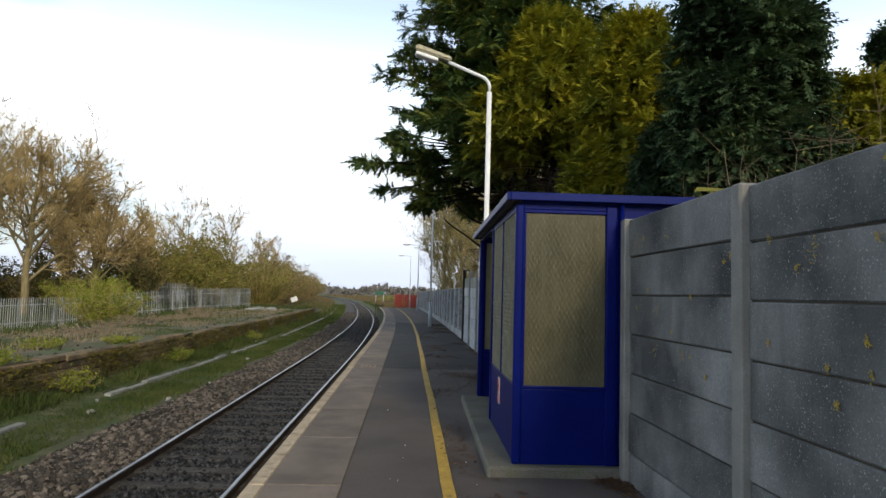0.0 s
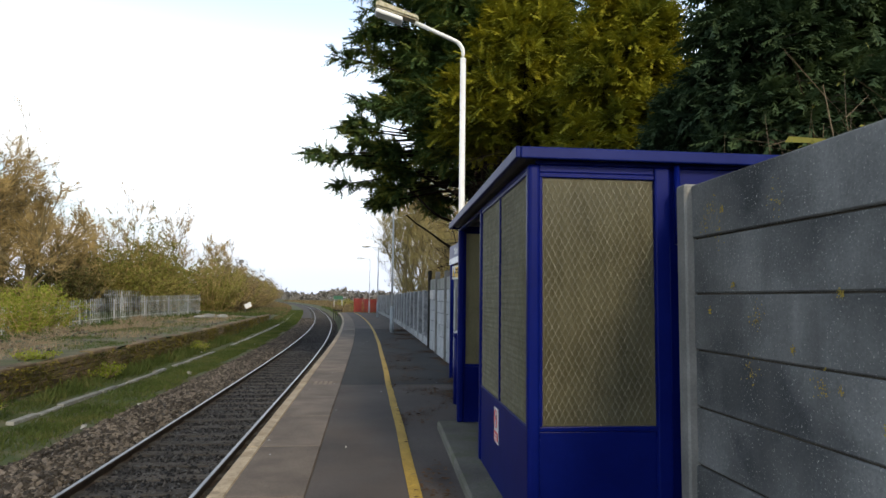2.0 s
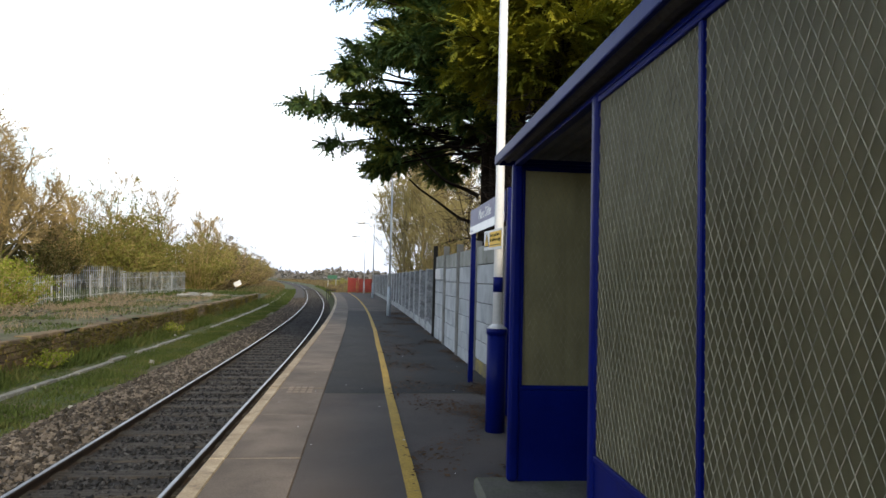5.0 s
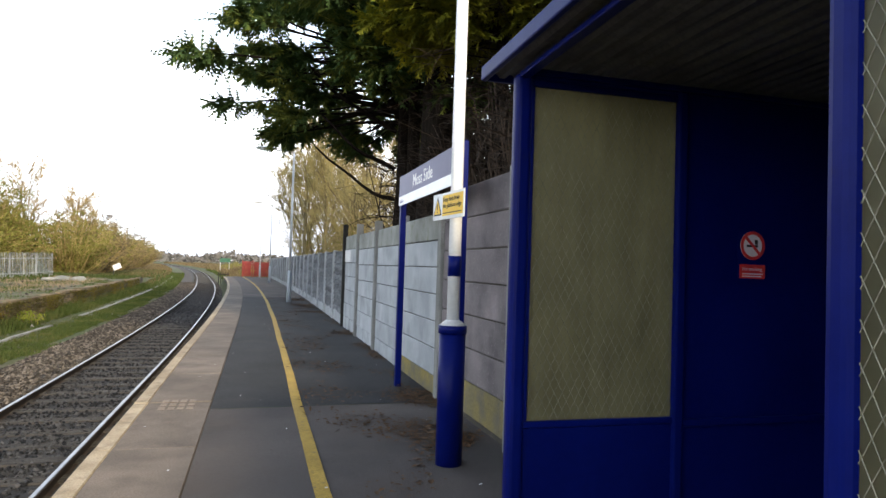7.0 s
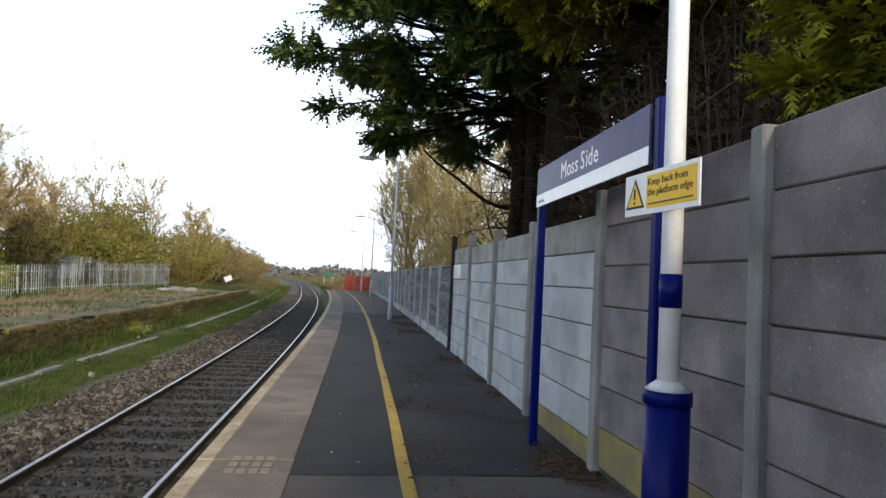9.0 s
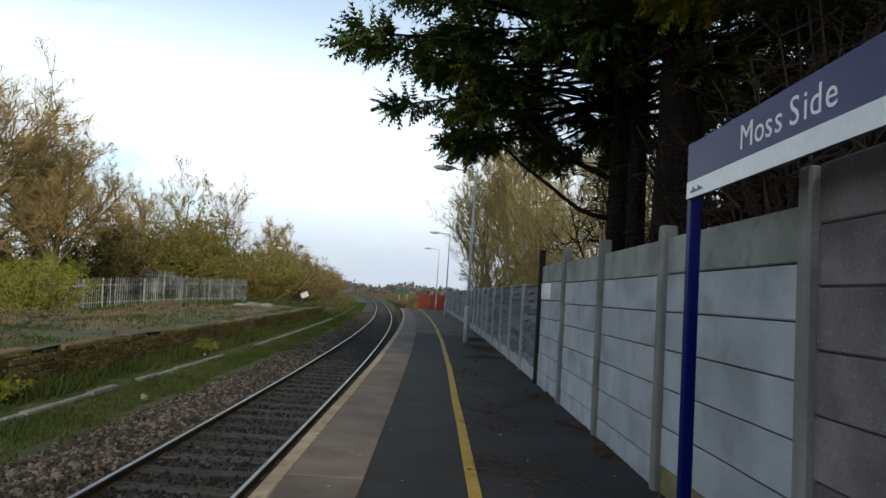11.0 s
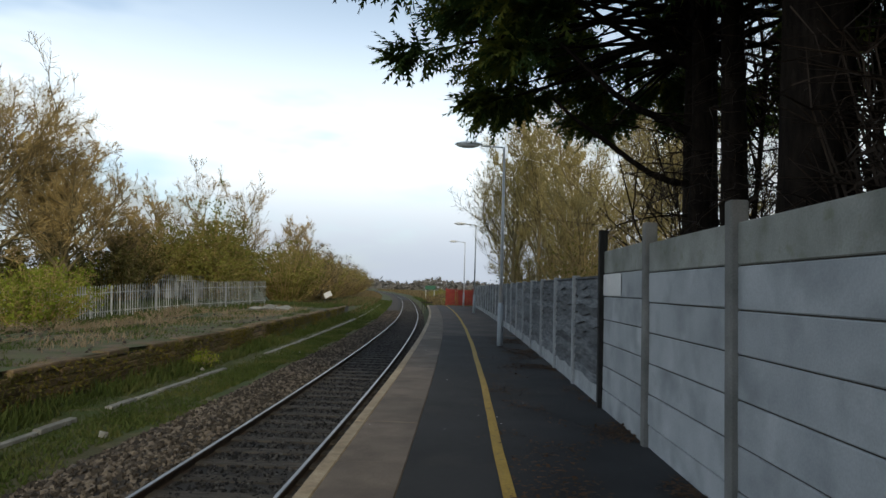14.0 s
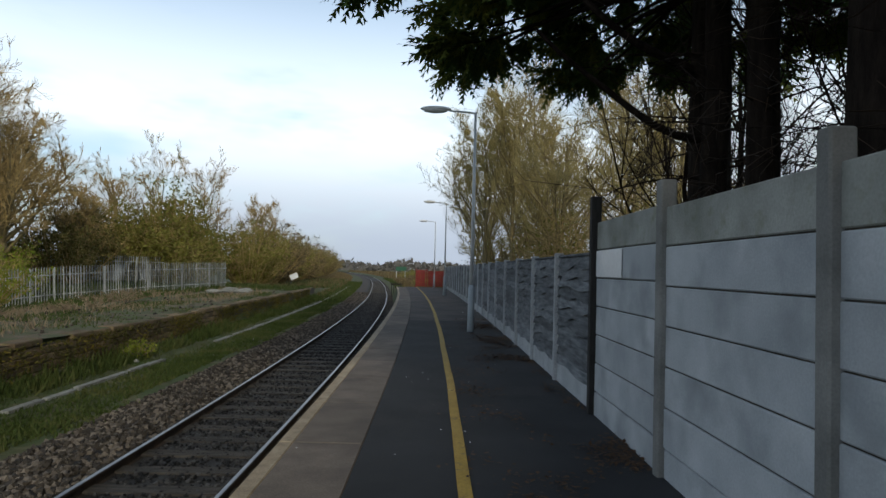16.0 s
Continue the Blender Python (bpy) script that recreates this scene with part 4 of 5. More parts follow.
M_IVY = leafy("moss_and_ivy", (0.045, 0.05, 0.012), (0.10, 0.09, 0.018), (0.21, 0.155, 0.024), 0.2)


def rng_dirs(rng, n):
    v = rng.normal(size=(n, 3))
    return v / np.linalg.norm(v, axis=1, keepdims=True)


def frames_of(d, rng, up=(0, 0, 1.0), spin=0.5):
    """Rotation matrices whose first column is d and whose third leans to up."""
    d = d / np.linalg.norm(d, axis=1, keepdims=True)
    u = np.array(up) + rng.normal(size=d.shape) * spin
    s = np.cross(u, d)
    s /= np.linalg.norm(s, axis=1, keepdims=True) + 1e-9
    w = np.cross(d, s)
    return np.stack([d, s, w], axis=2)


def scatter(template, faces, pos, mats, scale):
    """Copies of one small template at every place, as vertex and face arrays."""
    v = np.einsum("nij,kj->nki", mats, template) * scale[:, None, None] + pos[:, None, :]
    k = len(template)
    idx = np.arange(len(pos))[:, None, None] * k
    f = np.array(faces)[None] + idx
    return v.reshape(-1, 3), f.reshape(-1, f.shape[2])


def behind(vf):
    """Keeps foliage that stands behind the wall from growing through it."""
    v, f = vf
    m = (v[:, 0] > 0.5) & (v[:, 0] < 2.62) & (v[:, 1] < 21.2) & (v[:, 2] < 2.42)
    m |= (v[:, 0] > 0.5) & (v[:, 0] < 2.62) & (v[:, 1] >= 21.2) & (v[:, 1] < 70) & (v[:, 2] < 1.95)
    m |= (v[:, 0] > 0.5) & (v[:, 0] < 3.6) & (v[:, 1] > 4.7) & (v[:, 1] < 9.2) & (v[:, 2] < 2.5)
    lim = np.where((v[:, 1] > 4.7) & (v[:, 1] < 9.2), 3.6, 2.62)[m]
    v = v.copy()
    v[m, 0] = lim + (lim - v[m, 0]) * 0.3
    return v, f


def fast_mesh(name, verts, faces, material, parent=None, label="", smooth=False):
    """A mesh of triangles from arrays."""
    me = bpy.data.meshes.new(name)
    verts = np.asarray(verts, dtype=np.float32)
    faces = np.asarray(faces, dtype=np.int32)
    me.vertices.add(len(verts))
    me.vertices.foreach_set("co", verts.ravel())
    k = faces.shape[1]
    me.loops.add(faces.size)
    me.loops.foreach_set("vertex_index", faces.ravel())
    me.polygons.add(len(faces))
    me.polygons.foreach_set("loop_start", np.arange(0, faces.size, k, dtype=np.int32))
    me.polygons.foreach_set("use_smooth", np.full(len(faces), smooth))
    me.update(calc_edges=True)
    me.materials.append(material)
    ob = new(name, me)
    if parent is not None:
        ob.parent = parent
        ob.matrix_parent_inverse = Matrix.Translation(parent.location).inverted()
    if label:
        ob["label"] = label
    if name in ("dead_brush", "bud_haze", "branchwork", "foliage"):
        ob["kind"] = "stuff"
    return ob


def tubes(paths, sides=4):
    """Tubes along many polylines of equal length: paths (n, k, 3), radii (n, k)."""
    P, R = paths
    n, k, _ = P.shape
    d = np.gradient(P, axis=1)
    d /= np.linalg.norm(d, axis=2, keepdims=True) + 1e-9
    ref = np.where(np.abs(d[:, :, 2:3]) < 0.9, np.array([0, 0, 1.0]), np.array([1.0, 0, 0]))
    s = np.cross(ref, d)
    s /= np.linalg.norm(s, axis=2, keepdims=True) + 1e-9
    w = np.cross(d, s)
    ang = np.arange(sides) * 2 * np.pi / sides
    ring = s[:, :, None, :] * np.cos(ang)[None, None, :, None] + w[:, :, None, :] * np.sin(ang)[None, None, :, None]
    V = P[:, :, None, :] + ring * R[:, :, None, None]
    base = (np.arange(n)[:, None, None] * k + np.arange(k - 1)[None, :, None]) * sides
    a = base + np.arange(sides)[None, None, :]
    b = base + (np.arange(sides)[None, None, :] + 1) % sides
    F = np.stack([a, b, b + sides, a + sides], axis=3)
    return V.reshape(-1, 3), F.reshape(-1, 4)


def join(parts_list):
    vs, fs, o = [], [], 0
    for v, f in parts_list:
        vs.append(v)
        fs.append(f + o)
        o += len(v)
    return np.concatenate(vs), np.concatenate(fs)


# a flat frond of conifer foliage: broad tapering leaflets on both sides of one drooping axis
spray_v, spray_f = [], []
for i in range(6):
    x = 0.02 + 0.2 * i
    spray_v.append((x, 0, 0.05 * x - 0.16 * x * x))
for i in range(5):
    x, L = 0.02 + 0.2 * i, 0.25 - 0.032 * i
    for s in (1, -1):
        o = len(spray_v)
        spray_v.append((x + 0.27, s * L, spray_v[i][2] - 0.07 - 0.05 * (i % 2)))
        spray_f.append((i, i + 1, o) if s > 0 else (i + 1, i, o))
SPRAY_V = np.array(spray_v)
LEAF_V = np.array([(0, 0, 0), (0.5, 0.28, 0.05), (1, 0, 0), (0.5, -0.28, 0.05)])
LEAF_F = [(0, 1, 2), (0, 2, 3)]


def conifer(x, y, height, radius, bare, seed, mat, label, density=1.0, droop=0.25, z_low=0.0, top_r=0.12, size=0.62, trunk_r=0.2, power=0.8, dead=0, reps=4, inner=0.0):
    """A conifer: tapered trunk, whorled limbs, feathery sprays. bare: height of the lowest limbs; inner: bare share of the lowest limbs."""
    rng = np.random.default_rng(seed)
    tree = thing("conifer_tree", (x, y, z_low), label, "tree", "conifers behind the wall")
    zz = np.linspace(z_low, z_low + height, 12)
    wob = np.cumsum(rng.normal(0, 0.03, (12, 2)), axis=0)
    tp = np.stack([x + wob[:, 0], y + wob[:, 1], zz], axis=1)
    tr = trunk_r * (1 - np.linspace(0, 1, 12)) ** 0.8 + 0.015
    trunk = tubes((tp[None], tr[None]), 10)
    nb = int(height * 8 * density)
    h = bare + (height - bare) * np.sort(rng.random(nb)) ** 1.25
    frac = (h - bare) / (height - bare)
    L = radius * ((1 - frac) ** power * (1 - top_r) + top_r) * rng.uniform(0.55, 1.0, nb)
    L *= np.clip(0.7 + frac * 4, 0.7, 1.0)
    az = rng.random(nb) * 2 * np.pi
    rise = rng.uniform(0.02, 0.30, nb) + 0.35 * frac
    k = 7
    t = np.linspace(0, 1, k)
    out = np.stack([np.cos(az), np.sin(az)], axis=1)
    bx = np.full(nb, x)
    P = np.zeros((nb, k, 3))
    bend = rng.normal(0, 0.12, nb)
    P[:, :, 0] = bx[:, None] + (out[:, :1] * t - out[:, 1:] * (bend[:, None] * t ** 2)) * L[:, None]
    P[:, :, 1] = y + (out[:, 1:] * t + out[:, :1] * (bend[:, None] * t ** 2)) * L[:, None]
    P[:, :, 2] = z_low + h[:, None] + (rise[:, None] * t - droop * t ** 2 + 0.12 * t ** 4) * L[:, None]
    R = (0.012 + 0.011 * L)[:, None] * (1 - 0.85 * t)[None]
    pieces = [tubes((P[:, ::2], R[:, ::2]), 4)]
    # side twigs carry the sprays
    per = 20
    tv = rng.uniform(0.06, 1.0, (nb, per)) ** 0.55
    low = inner * np.clip(1.4 - 3.0 * frac, 0.0, 1.0)[:, None]
    tv = low + (1 - low) * tv
    idx = tv * (k - 1)
    i0 = np.clip(idx.astype(int), 0, k - 2)
    fr = (idx - i0)[..., None]
    rows_i = np.arange(nb)[:, None]
    base = P[rows_i, i0] * (1 - fr) + P[rows_i, i0 + 1] * fr
    axis = P[:, -1] - P[:, 0]
    axis /= np.linalg.norm(axis, axis=1, keepdims=True)
    lat = np.cross(np.array([0, 0, 1.0]), axis)
    sgn = rng.choice([-1.0, 1.0], (nb, per))
    sd = axis[:, None, :] * rng.uniform(0.5, 1.0, (nb, per, 1)) + lat[:, None, :] * (sgn * rng.uniform(0.4, 1.0, (nb, per)))[..., None]
    sd[..., 2] += rng.normal(-0.05, 0.18, (nb, per))
    sl = (0.36 + 0.46 * (1 - tv) * L[:, None] * 0.5) * rng.uniform(0.6, 1.2, (nb, per)) * min(1.0, size / 0.5)
    base, sd, sl = base.reshape(-1, 3), sd.reshape(-1, 3), sl.reshape(-1)
    sd /= np.linalg.norm(sd, axis=1, keepdims=True)
    tw = np.stack([base, base + sd * sl[:, None] * 0.55 + np.array([0, 0, -0.02]), base + sd * sl[:, None] + np.array([0, 0, -0.06])], axis=1)
    pieces.append(tubes((tw[:, ::2], np.repeat(np.array([[0.010, 0.003]]), len(tw), axis=0)), 3))
    if dead:
        # bare dead twigs under the crown
        m = dead
        hz = rng.uniform(1.2, bare + 0.25 * (height - bare), m)
        a2 = rng.random(m) * 2 * np.pi
        l2 = min(radius, 3.4) * rng.uniform(0.25, 0.75, m)
        q = np.linspace(0, 1, 5)
        D = np.zeros((m, 5, 3))
        D[:, :, 0] = x + np.cos(a2)[:, None] * q * l2[:, None] + rng.normal(0, 0.06, (m, 5)) * q
        D[:, :, 1] = y + np.sin(a2)[:, None] * q * l2[:, None] + rng.normal(0, 0.06, (m, 5)) * q
        D[:, :, 2] = z_low + hz[:, None] + (rng.uniform(-0.1, 0.5, m)[:, None] * q - 0.25 * q ** 2) * l2[:, None]
        pieces.append(tubes((D, (0.013 * rng.uniform(0.5, 1.2, m))[:, None] * (1 - 0.8 * q)), 4))
        # finer twigs off them
        m2 = m * 7
        src = rng.integers(0, m, m2)
        kk = rng.integers(1, 5, m2)
        b0 = D[src, kk]
        dd = rng_dirs(rng, m2) * rng.uniform(0.25, 0.8, (m2, 1))
        dd[:, 2] = dd[:, 2] * 0.6 - 0.1
        T = np.stack([b0, b0 + dd * 0.5 + rng.normal(0, 0.03, (m2, 3)), b0 + dd], axis=1)
        dv = behind(tubes((T, np.repeat(np.array([[0.006, 0.004, 0.002]]), m2, axis=0)), 3))
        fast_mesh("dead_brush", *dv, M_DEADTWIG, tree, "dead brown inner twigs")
    v, f = behind(join([trunk] + pieces))
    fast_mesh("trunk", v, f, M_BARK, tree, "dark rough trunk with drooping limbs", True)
    # sprays along twigs and limb ends
    u = rng.uniform(0.1, 1.0, (len(base), reps))
    pos = base[:, None, :] + sd[:, None, :] * (u * sl[:, None])[..., None]
    dirs = sd[:, None, :] + rng.normal(0, 0.45, (len(base), reps, 3))
    dirs[..., 2] -= 0.12
    tips = P[:, -1]
    tdir = (P[:, -1] - P[:, -2]) + rng.normal(0, 0.05, (nb, 3))
    pos = np.concatenate([pos.reshape(-1, 3), tips, P[:, -2], P[:, -2]])
    dirs = np.concatenate([dirs.reshape(-1, 3), tdir, tdir + lat * 0.3, tdir - lat * 0.3])
    sc = size * rng.uniform(0.55, 1.15, len(pos))
    v, f = behind(scatter(SPRAY_V, spray_f, pos, frames_of(dirs, rng, spin=0.35), sc))
    fast_mesh("crown", v, f, mat, tree, "feathery conifer sprays")
    return tree


def grow(rng, origin, height, spread, levels, counts, up=0.9, trunk_frac=0.35, lean=0.1, r0=0.2, gnarl=0.12, stem=0.75, reach=1.0):
    """Branch polylines of a bare tree, level by level."""
    k = 6
    t = np.linspace(0, 1, k)
    d = np.array([[rng.normal(0, lean), rng.normal(0, lean), 1.0]])
    base = np.array([origin], dtype=float)
    length = np.array([height * stem])
    rad = np.array([r0])
    out = []
    for lev in range(levels + 1):
        n = len(base)
        wig = np.cumsum(rng.normal(0, gnarl, (n, k, 3)) * (length / k)[:, None, None], axis=1)
        wig -= wig[:, :1]
        P = base[:, None, :] + d[:, None, :] * (t[None, :, None] * length[:, None, None]) + wig
        P[:, :, 2] += (0.12 * t ** 2)[None] * length[:, None] * (1 if lev else 0)
        R = rad[:, None] * (1 - (0.62 if lev == 0 else 0.75) * t)[None]
        out.append((P, R))
        if lev == levels:
            break
        c = counts[lev]
        lo = trunk_frac if lev == 0 else 0.2
        tv = rng.uniform(lo, 1.0, (n, c))
        ii = np.clip((tv * (k - 1)).astype(int), 0, k - 2)
        fr = (tv * (k - 1) - ii)[..., None]
        ri = np.arange(n)[:, None]
        nb_ = (P[ri, ii] * (1 - fr) + P[ri, ii + 1] * fr).reshape(-1, 3)
        side = rng_dirs(rng, n * c)
        par = np.repeat(d, c, axis=0)
        side -= par * np.sum(side * par, axis=1, keepdims=True)
        side /= np.linalg.norm(side, axis=1, keepdims=True) + 1e-9
        nd = par * up + side * spread * rng.uniform(0.6, 1.3, (n * c, 1))
        nd[:, 2] += 0.18
        nd /= np.linalg.norm(nd, axis=1, keepdims=True)
        tvf = tv.reshape(-1)
        length = np.repeat(length, c) * (0.62 - 0.28 * tvf) * rng.uniform(0.6, 1.15, n * c) * (reach if lev == 0 else 1.0)
        rad = np.maximum(np.repeat(rad, c) * (1 - 0.6 * tvf) * 0.55, 0.006)
        base, d = nb_, nd
    return out


def bare_tree(x, y, z, height, seed, twig_mat, label, counts=(13, 7, 6, 4), spread=0.75, up=0.9, buds=0, r0=0.2, trunk_frac=0.25, fine=0.011, name="bare_tree", group="bare trees", bark=None, stem=0.75, reach=1.0):
    rng = np.random.default_rng(seed)
    tree = thing(name, (x, y, z), label, "tree", group)
    lv = grow(rng, (x, y, z - 0.1), height, spread, len(counts), counts, up, trunk_frac, 0.08, r0, 0.12, stem, reach)
    v, f = join([tubes(lv[0], 8)] + [tubes((p[:, [0, 2, 3, 5]], r[:, [0, 2, 3, 5]]), 4) for p, r in lv[1:3]])
    fast_mesh("trunk", v, f, bark or M_BARK2, tree, "", True)
    v, f = join([tubes((p[:, ::2], np.maximum(r[:, ::2], fine)), 3) for p, r in lv[3:-1]] + [tubes((p[:, ::5], np.maximum(r[:, ::5], fine * 0.9)), 3) for p, r in lv[-1:]])
    fast_mesh("crown", v, f, twig_mat, tree, "crown of fine bare twigs")
    if buds:
        P = lv[-1][0]
        src = rng.integers(0, len(P), buds)
        pos = P[src, rng.integers(2, 6, buds)] + rng.normal(0, 0.05, (buds, 3))
        v, f = scatter(LEAF_V, LEAF_F, pos, frames_of(rng_dirs(rng, buds), rng, spin=1.0), rng.uniform(0.03, 0.09, buds))
        fast_mesh("bud_haze", v, f, M_BUD, tree, "small golden buds")
    return tree


def bush(name, x, y, z, rx, ry, h, seed, mat, label, leaves=6000, leaf=0.12, stems=60, category="bush", cone=0.0, twig_mat=None, group="scrub", thin=1.0):
    """A bush: arching stems and many small leaves in uneven clumps."""
    rng = np.random.default_rng(seed)
    b = thing(name, (x, y, z), label, category, group)
    k = 6
    t = np.linspace(0, 1, k)
    az = rng.random(stems) * 2 * np.pi
    rr = np.sqrt(rng.random(stems))
    hh = h * rng.uniform(0.55, 1.0, stems) * (1 - cone * rr * 0.8) * (1 - 0.35 * rr ** 2)
    P = np.zeros((stems, k, 3))
    P[:, :, 0] = x + (np.cos(az) * rr * rx)[:, None] * (0.25 + 0.75 * t ** 0.8) + np.cumsum(rng.normal(0, 0.05 * rx / 2, (stems, k)), axis=1)
    P[:, :, 1] = y + (np.sin(az) * rr * ry)[:, None] * (0.25 + 0.75 * t ** 0.8) + np.cumsum(rng.normal(0, 0.05 * ry / 2, (stems, k)), axis=1)
    P[:, :, 2] = z - 0.05 + hh[:, None] * t ** 0.85
    v, f = join([tubes((P, (0.012 + 0.006 * h) * thin * (1 - 0.8 * t)[None] * np.ones((stems, 1))), 4)])
    stem_vf = (v, f)
    m = stems * 14
    src = rng.integers(0, stems, m)
    kk = rng.integers(1, k, m)
    b0 = P[src, kk]
    dd = rng_dirs(rng, m) * rng.uniform(0.12, 0.30, (m, 1)) * h * 0.6
    dd[:, 2] = np.abs(dd[:, 2]) * 0.7
    T = np.stack([b0, b0 + dd * 0.5 + rng.normal(0, 0.03, (m, 3)) * h * 0.3, b0 + dd], axis=1)
    v, f = tubes((T[:, ::2], np.repeat(np.array([[0.008, 0.003]]) * (0.6 + 0.14 * h) * thin, m, axis=0)), 3)
    v, f = behind(join([stem_vf, (v, f)]))
    fast_mesh("branchwork", v, f, twig_mat or M_TWIG, b)
    if leaves:
        s2 = rng.integers(0, m, leaves)
        w = rng.random((leaves, 1))
        pos = T[s2, 0] * (1 - w) + T[s2, 2] * w + rng.normal(0, 0.06 * h ** 0.5, (leaves, 3))
        v, f = scatter(LEAF_V, LEAF_F, pos, frames_of(rng_dirs(rng, leaves), rng, spin=1.0), leaf * rng.uniform(0.5, 1.3, leaves))
        v, f = behind((v, f))
        fast_mesh("foliage", v, f, mat, b)
    return b


# conifers behind the wall
conifer(3.9, 21.6, 20.0, 5.6, 5.0, 11, M_CONIFER, "tall dark green conifer with drooping limbs over the wall", 2.7, 0.30, trunk_r=0.26, size=0.43, dead=46, power=0.72, reps=6, inner=0.64)
forked = conifer(3.5, 20.9, 13.0, 2.6, 7.2, 13, M_CONIFER, "slim dark conifer with upturned lower limbs", 0.7, 0.2, trunk_r=0.16, size=0.6, dead=52)
for z0, reach, r in ((3.0, 1.9, 0.05), (3.75, 1.8, 0.06), (4.7, 2.2, 0.06), (5.5, 2.0, 0.05)):
    q = np.linspace(0, 1, 8)
    wav = 0.05 * np.sin(q * 9 + z0 * 5)
    limb = np.stack([3.5 - reach * q, 20.9 - 0.4 * q + wav, z0 + reach * (0.22 * q + 0.35 * q ** 2) + wav], axis=1)
    v, f = tubes((limb[None], (r * (1 - 0.6 * q))[None]), 7)
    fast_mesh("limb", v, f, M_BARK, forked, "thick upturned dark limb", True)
conifer(3.68, 20.0, 12.5, 2.6, 7.2, 12, M_CONIFER, "slim dark conifer with a bare lower trunk", 0.7, 0.2, trunk_r=0.17, size=0.6, dead=44)
conifer(3.78, 18.3, 14.0, 2.4, 5.8, 22, M_CONIFER, "stout dark conifer with a thick bare trunk", 0.9, 0.2, trunk_r=0.38, size=0.5, dead=64)
conifer(4.1, 15.8, 8.8, 2.4, 5.2, 14, M_GOLDEN, "golden green conifer behind the concrete wall", 2.6, 0.16, trunk_r=0.16, size=0.36, dead=120, reps=6)
conifer(4.9, 11.6, 6.9, 1.75, 2.4, 15, M_GOLDEN, "golden green conifer behind the waiting shelter", 5.0, 0.18, trunk_r=0.14, size=0.30, dead=60, power=0.62, reps=6)
conifer(4.5, 6.9, 7.2, 0.86, 3.0, 16, M_BLUEGREEN, "dense blue-green conifer with brown inner twigs", 6.0, 0.42, trunk_r=0.13, size=0.25, power=0.35, dead=90, reps=6)
conifer(4.0, 7.9, 3.75, 0.78, 1.4, 17, M_BLUEGREEN, "low blue-green conifer against the wall", 7.0, 0.4, trunk_r=0.08, size=0.20, power=0.5)
conifer(6.0, 7.0, 4.2, 0.9, 1.2, 23, M_GOLDEN, "low yellow-green conifer in the garden", 6.0, 0.3, trunk_r=0.08, size=0.22, power=0.5)
conifer(8.2, 9.0, 5.8, 0.7, 1.0, 18, M_BLUEGREEN, "small dark conifer in the garden", 5.0, 0.2, trunk_r=0.1, size=0.26, power=0.6)
# darker foliage and extra dead twigs here stand in for shade from other trees
conifer(7.4, 18.0, 7.4, 3.2, 2.0, 19, M_BLUEGREEN, "dense dark conifer behind the others", 2.4, 0.2, trunk_r=0.22, size=0.42, dead=220)
conifer(7.9, 12.8, 5.2, 2.4, 1.2, 20, M_BLUEGREEN, "dense dark conifer behind the others", 3.0, 0.25, trunk_r=0.2, size=0.36, dead=60)
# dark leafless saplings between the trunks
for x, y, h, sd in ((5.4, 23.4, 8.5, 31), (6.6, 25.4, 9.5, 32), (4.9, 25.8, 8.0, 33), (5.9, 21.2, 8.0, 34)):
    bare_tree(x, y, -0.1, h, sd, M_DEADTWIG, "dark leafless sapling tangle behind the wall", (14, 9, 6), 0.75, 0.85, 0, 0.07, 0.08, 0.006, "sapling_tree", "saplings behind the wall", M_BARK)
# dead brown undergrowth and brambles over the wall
# the last three are added to darken the shaded background between the trees
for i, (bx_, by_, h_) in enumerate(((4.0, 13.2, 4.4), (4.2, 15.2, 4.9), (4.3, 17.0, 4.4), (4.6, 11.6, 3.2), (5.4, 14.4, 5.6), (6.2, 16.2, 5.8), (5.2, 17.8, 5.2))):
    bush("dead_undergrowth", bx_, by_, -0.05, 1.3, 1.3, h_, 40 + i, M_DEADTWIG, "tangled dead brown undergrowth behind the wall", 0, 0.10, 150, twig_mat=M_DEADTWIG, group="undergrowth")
for i, (bx_, by_, h_) in enumerate(((3.9, 6.0, 3.3), (3.3, 4.6, 3.05), (3.4, 3.4, 2.9))):
    bush("bramble", bx_, by_, -0.05, 0.75, 1.0, h_, 60 + i, M_SCRUBLEAF, "leafless bramble stems arching over the wall", 900, 0.04, 100, twig_mat=M_DRYSTEM, group="brambles", thin=0.34)

# bare trees beyond the fence
spots = ((3.9, 41.0, 10.5, 71), (6.2, 44.0, 11.5, 72), (4.6, 49.0, 11.0, 73), (8.5, 40.0, 11.0, 74), (10.5, 46.0, 11.5, 75), (3.8, 58.0, 9.5, 76), (7.6, 52.0, 11.5, 77), (8.8, 35.5, 9.0, 78))
for x, y, h, s in spots:
    bare_tree(x, y, -0.1, h, s, M_WILLOW, "leafless pale willow with fine upright twigs", (16, 10, 7, 5), 0.8, 0.95, 1800, 0.12, 0.10, 0.010, "willow_tree", "willows beyond the fence")
for i, (x, y, h) in enumerate(((5.0, 36.0, 4.2), (6.5, 33.0, 4.6), (8.5, 31.0, 4.4), (5.6, 40.0, 4.6), (4.6, 47.0, 4.0), (9.0, 28.5, 4.5), (4.2, 55.0, 3.6), (6.5, 28.0, 3.2))):
    bush("hedge_bush", x, y, -0.1, 1.9, 2.2, h, 80 + i, M_SCRUBLEAF, "brownish budding hedge beyond the timber fence", 2600, 0.11, 90)

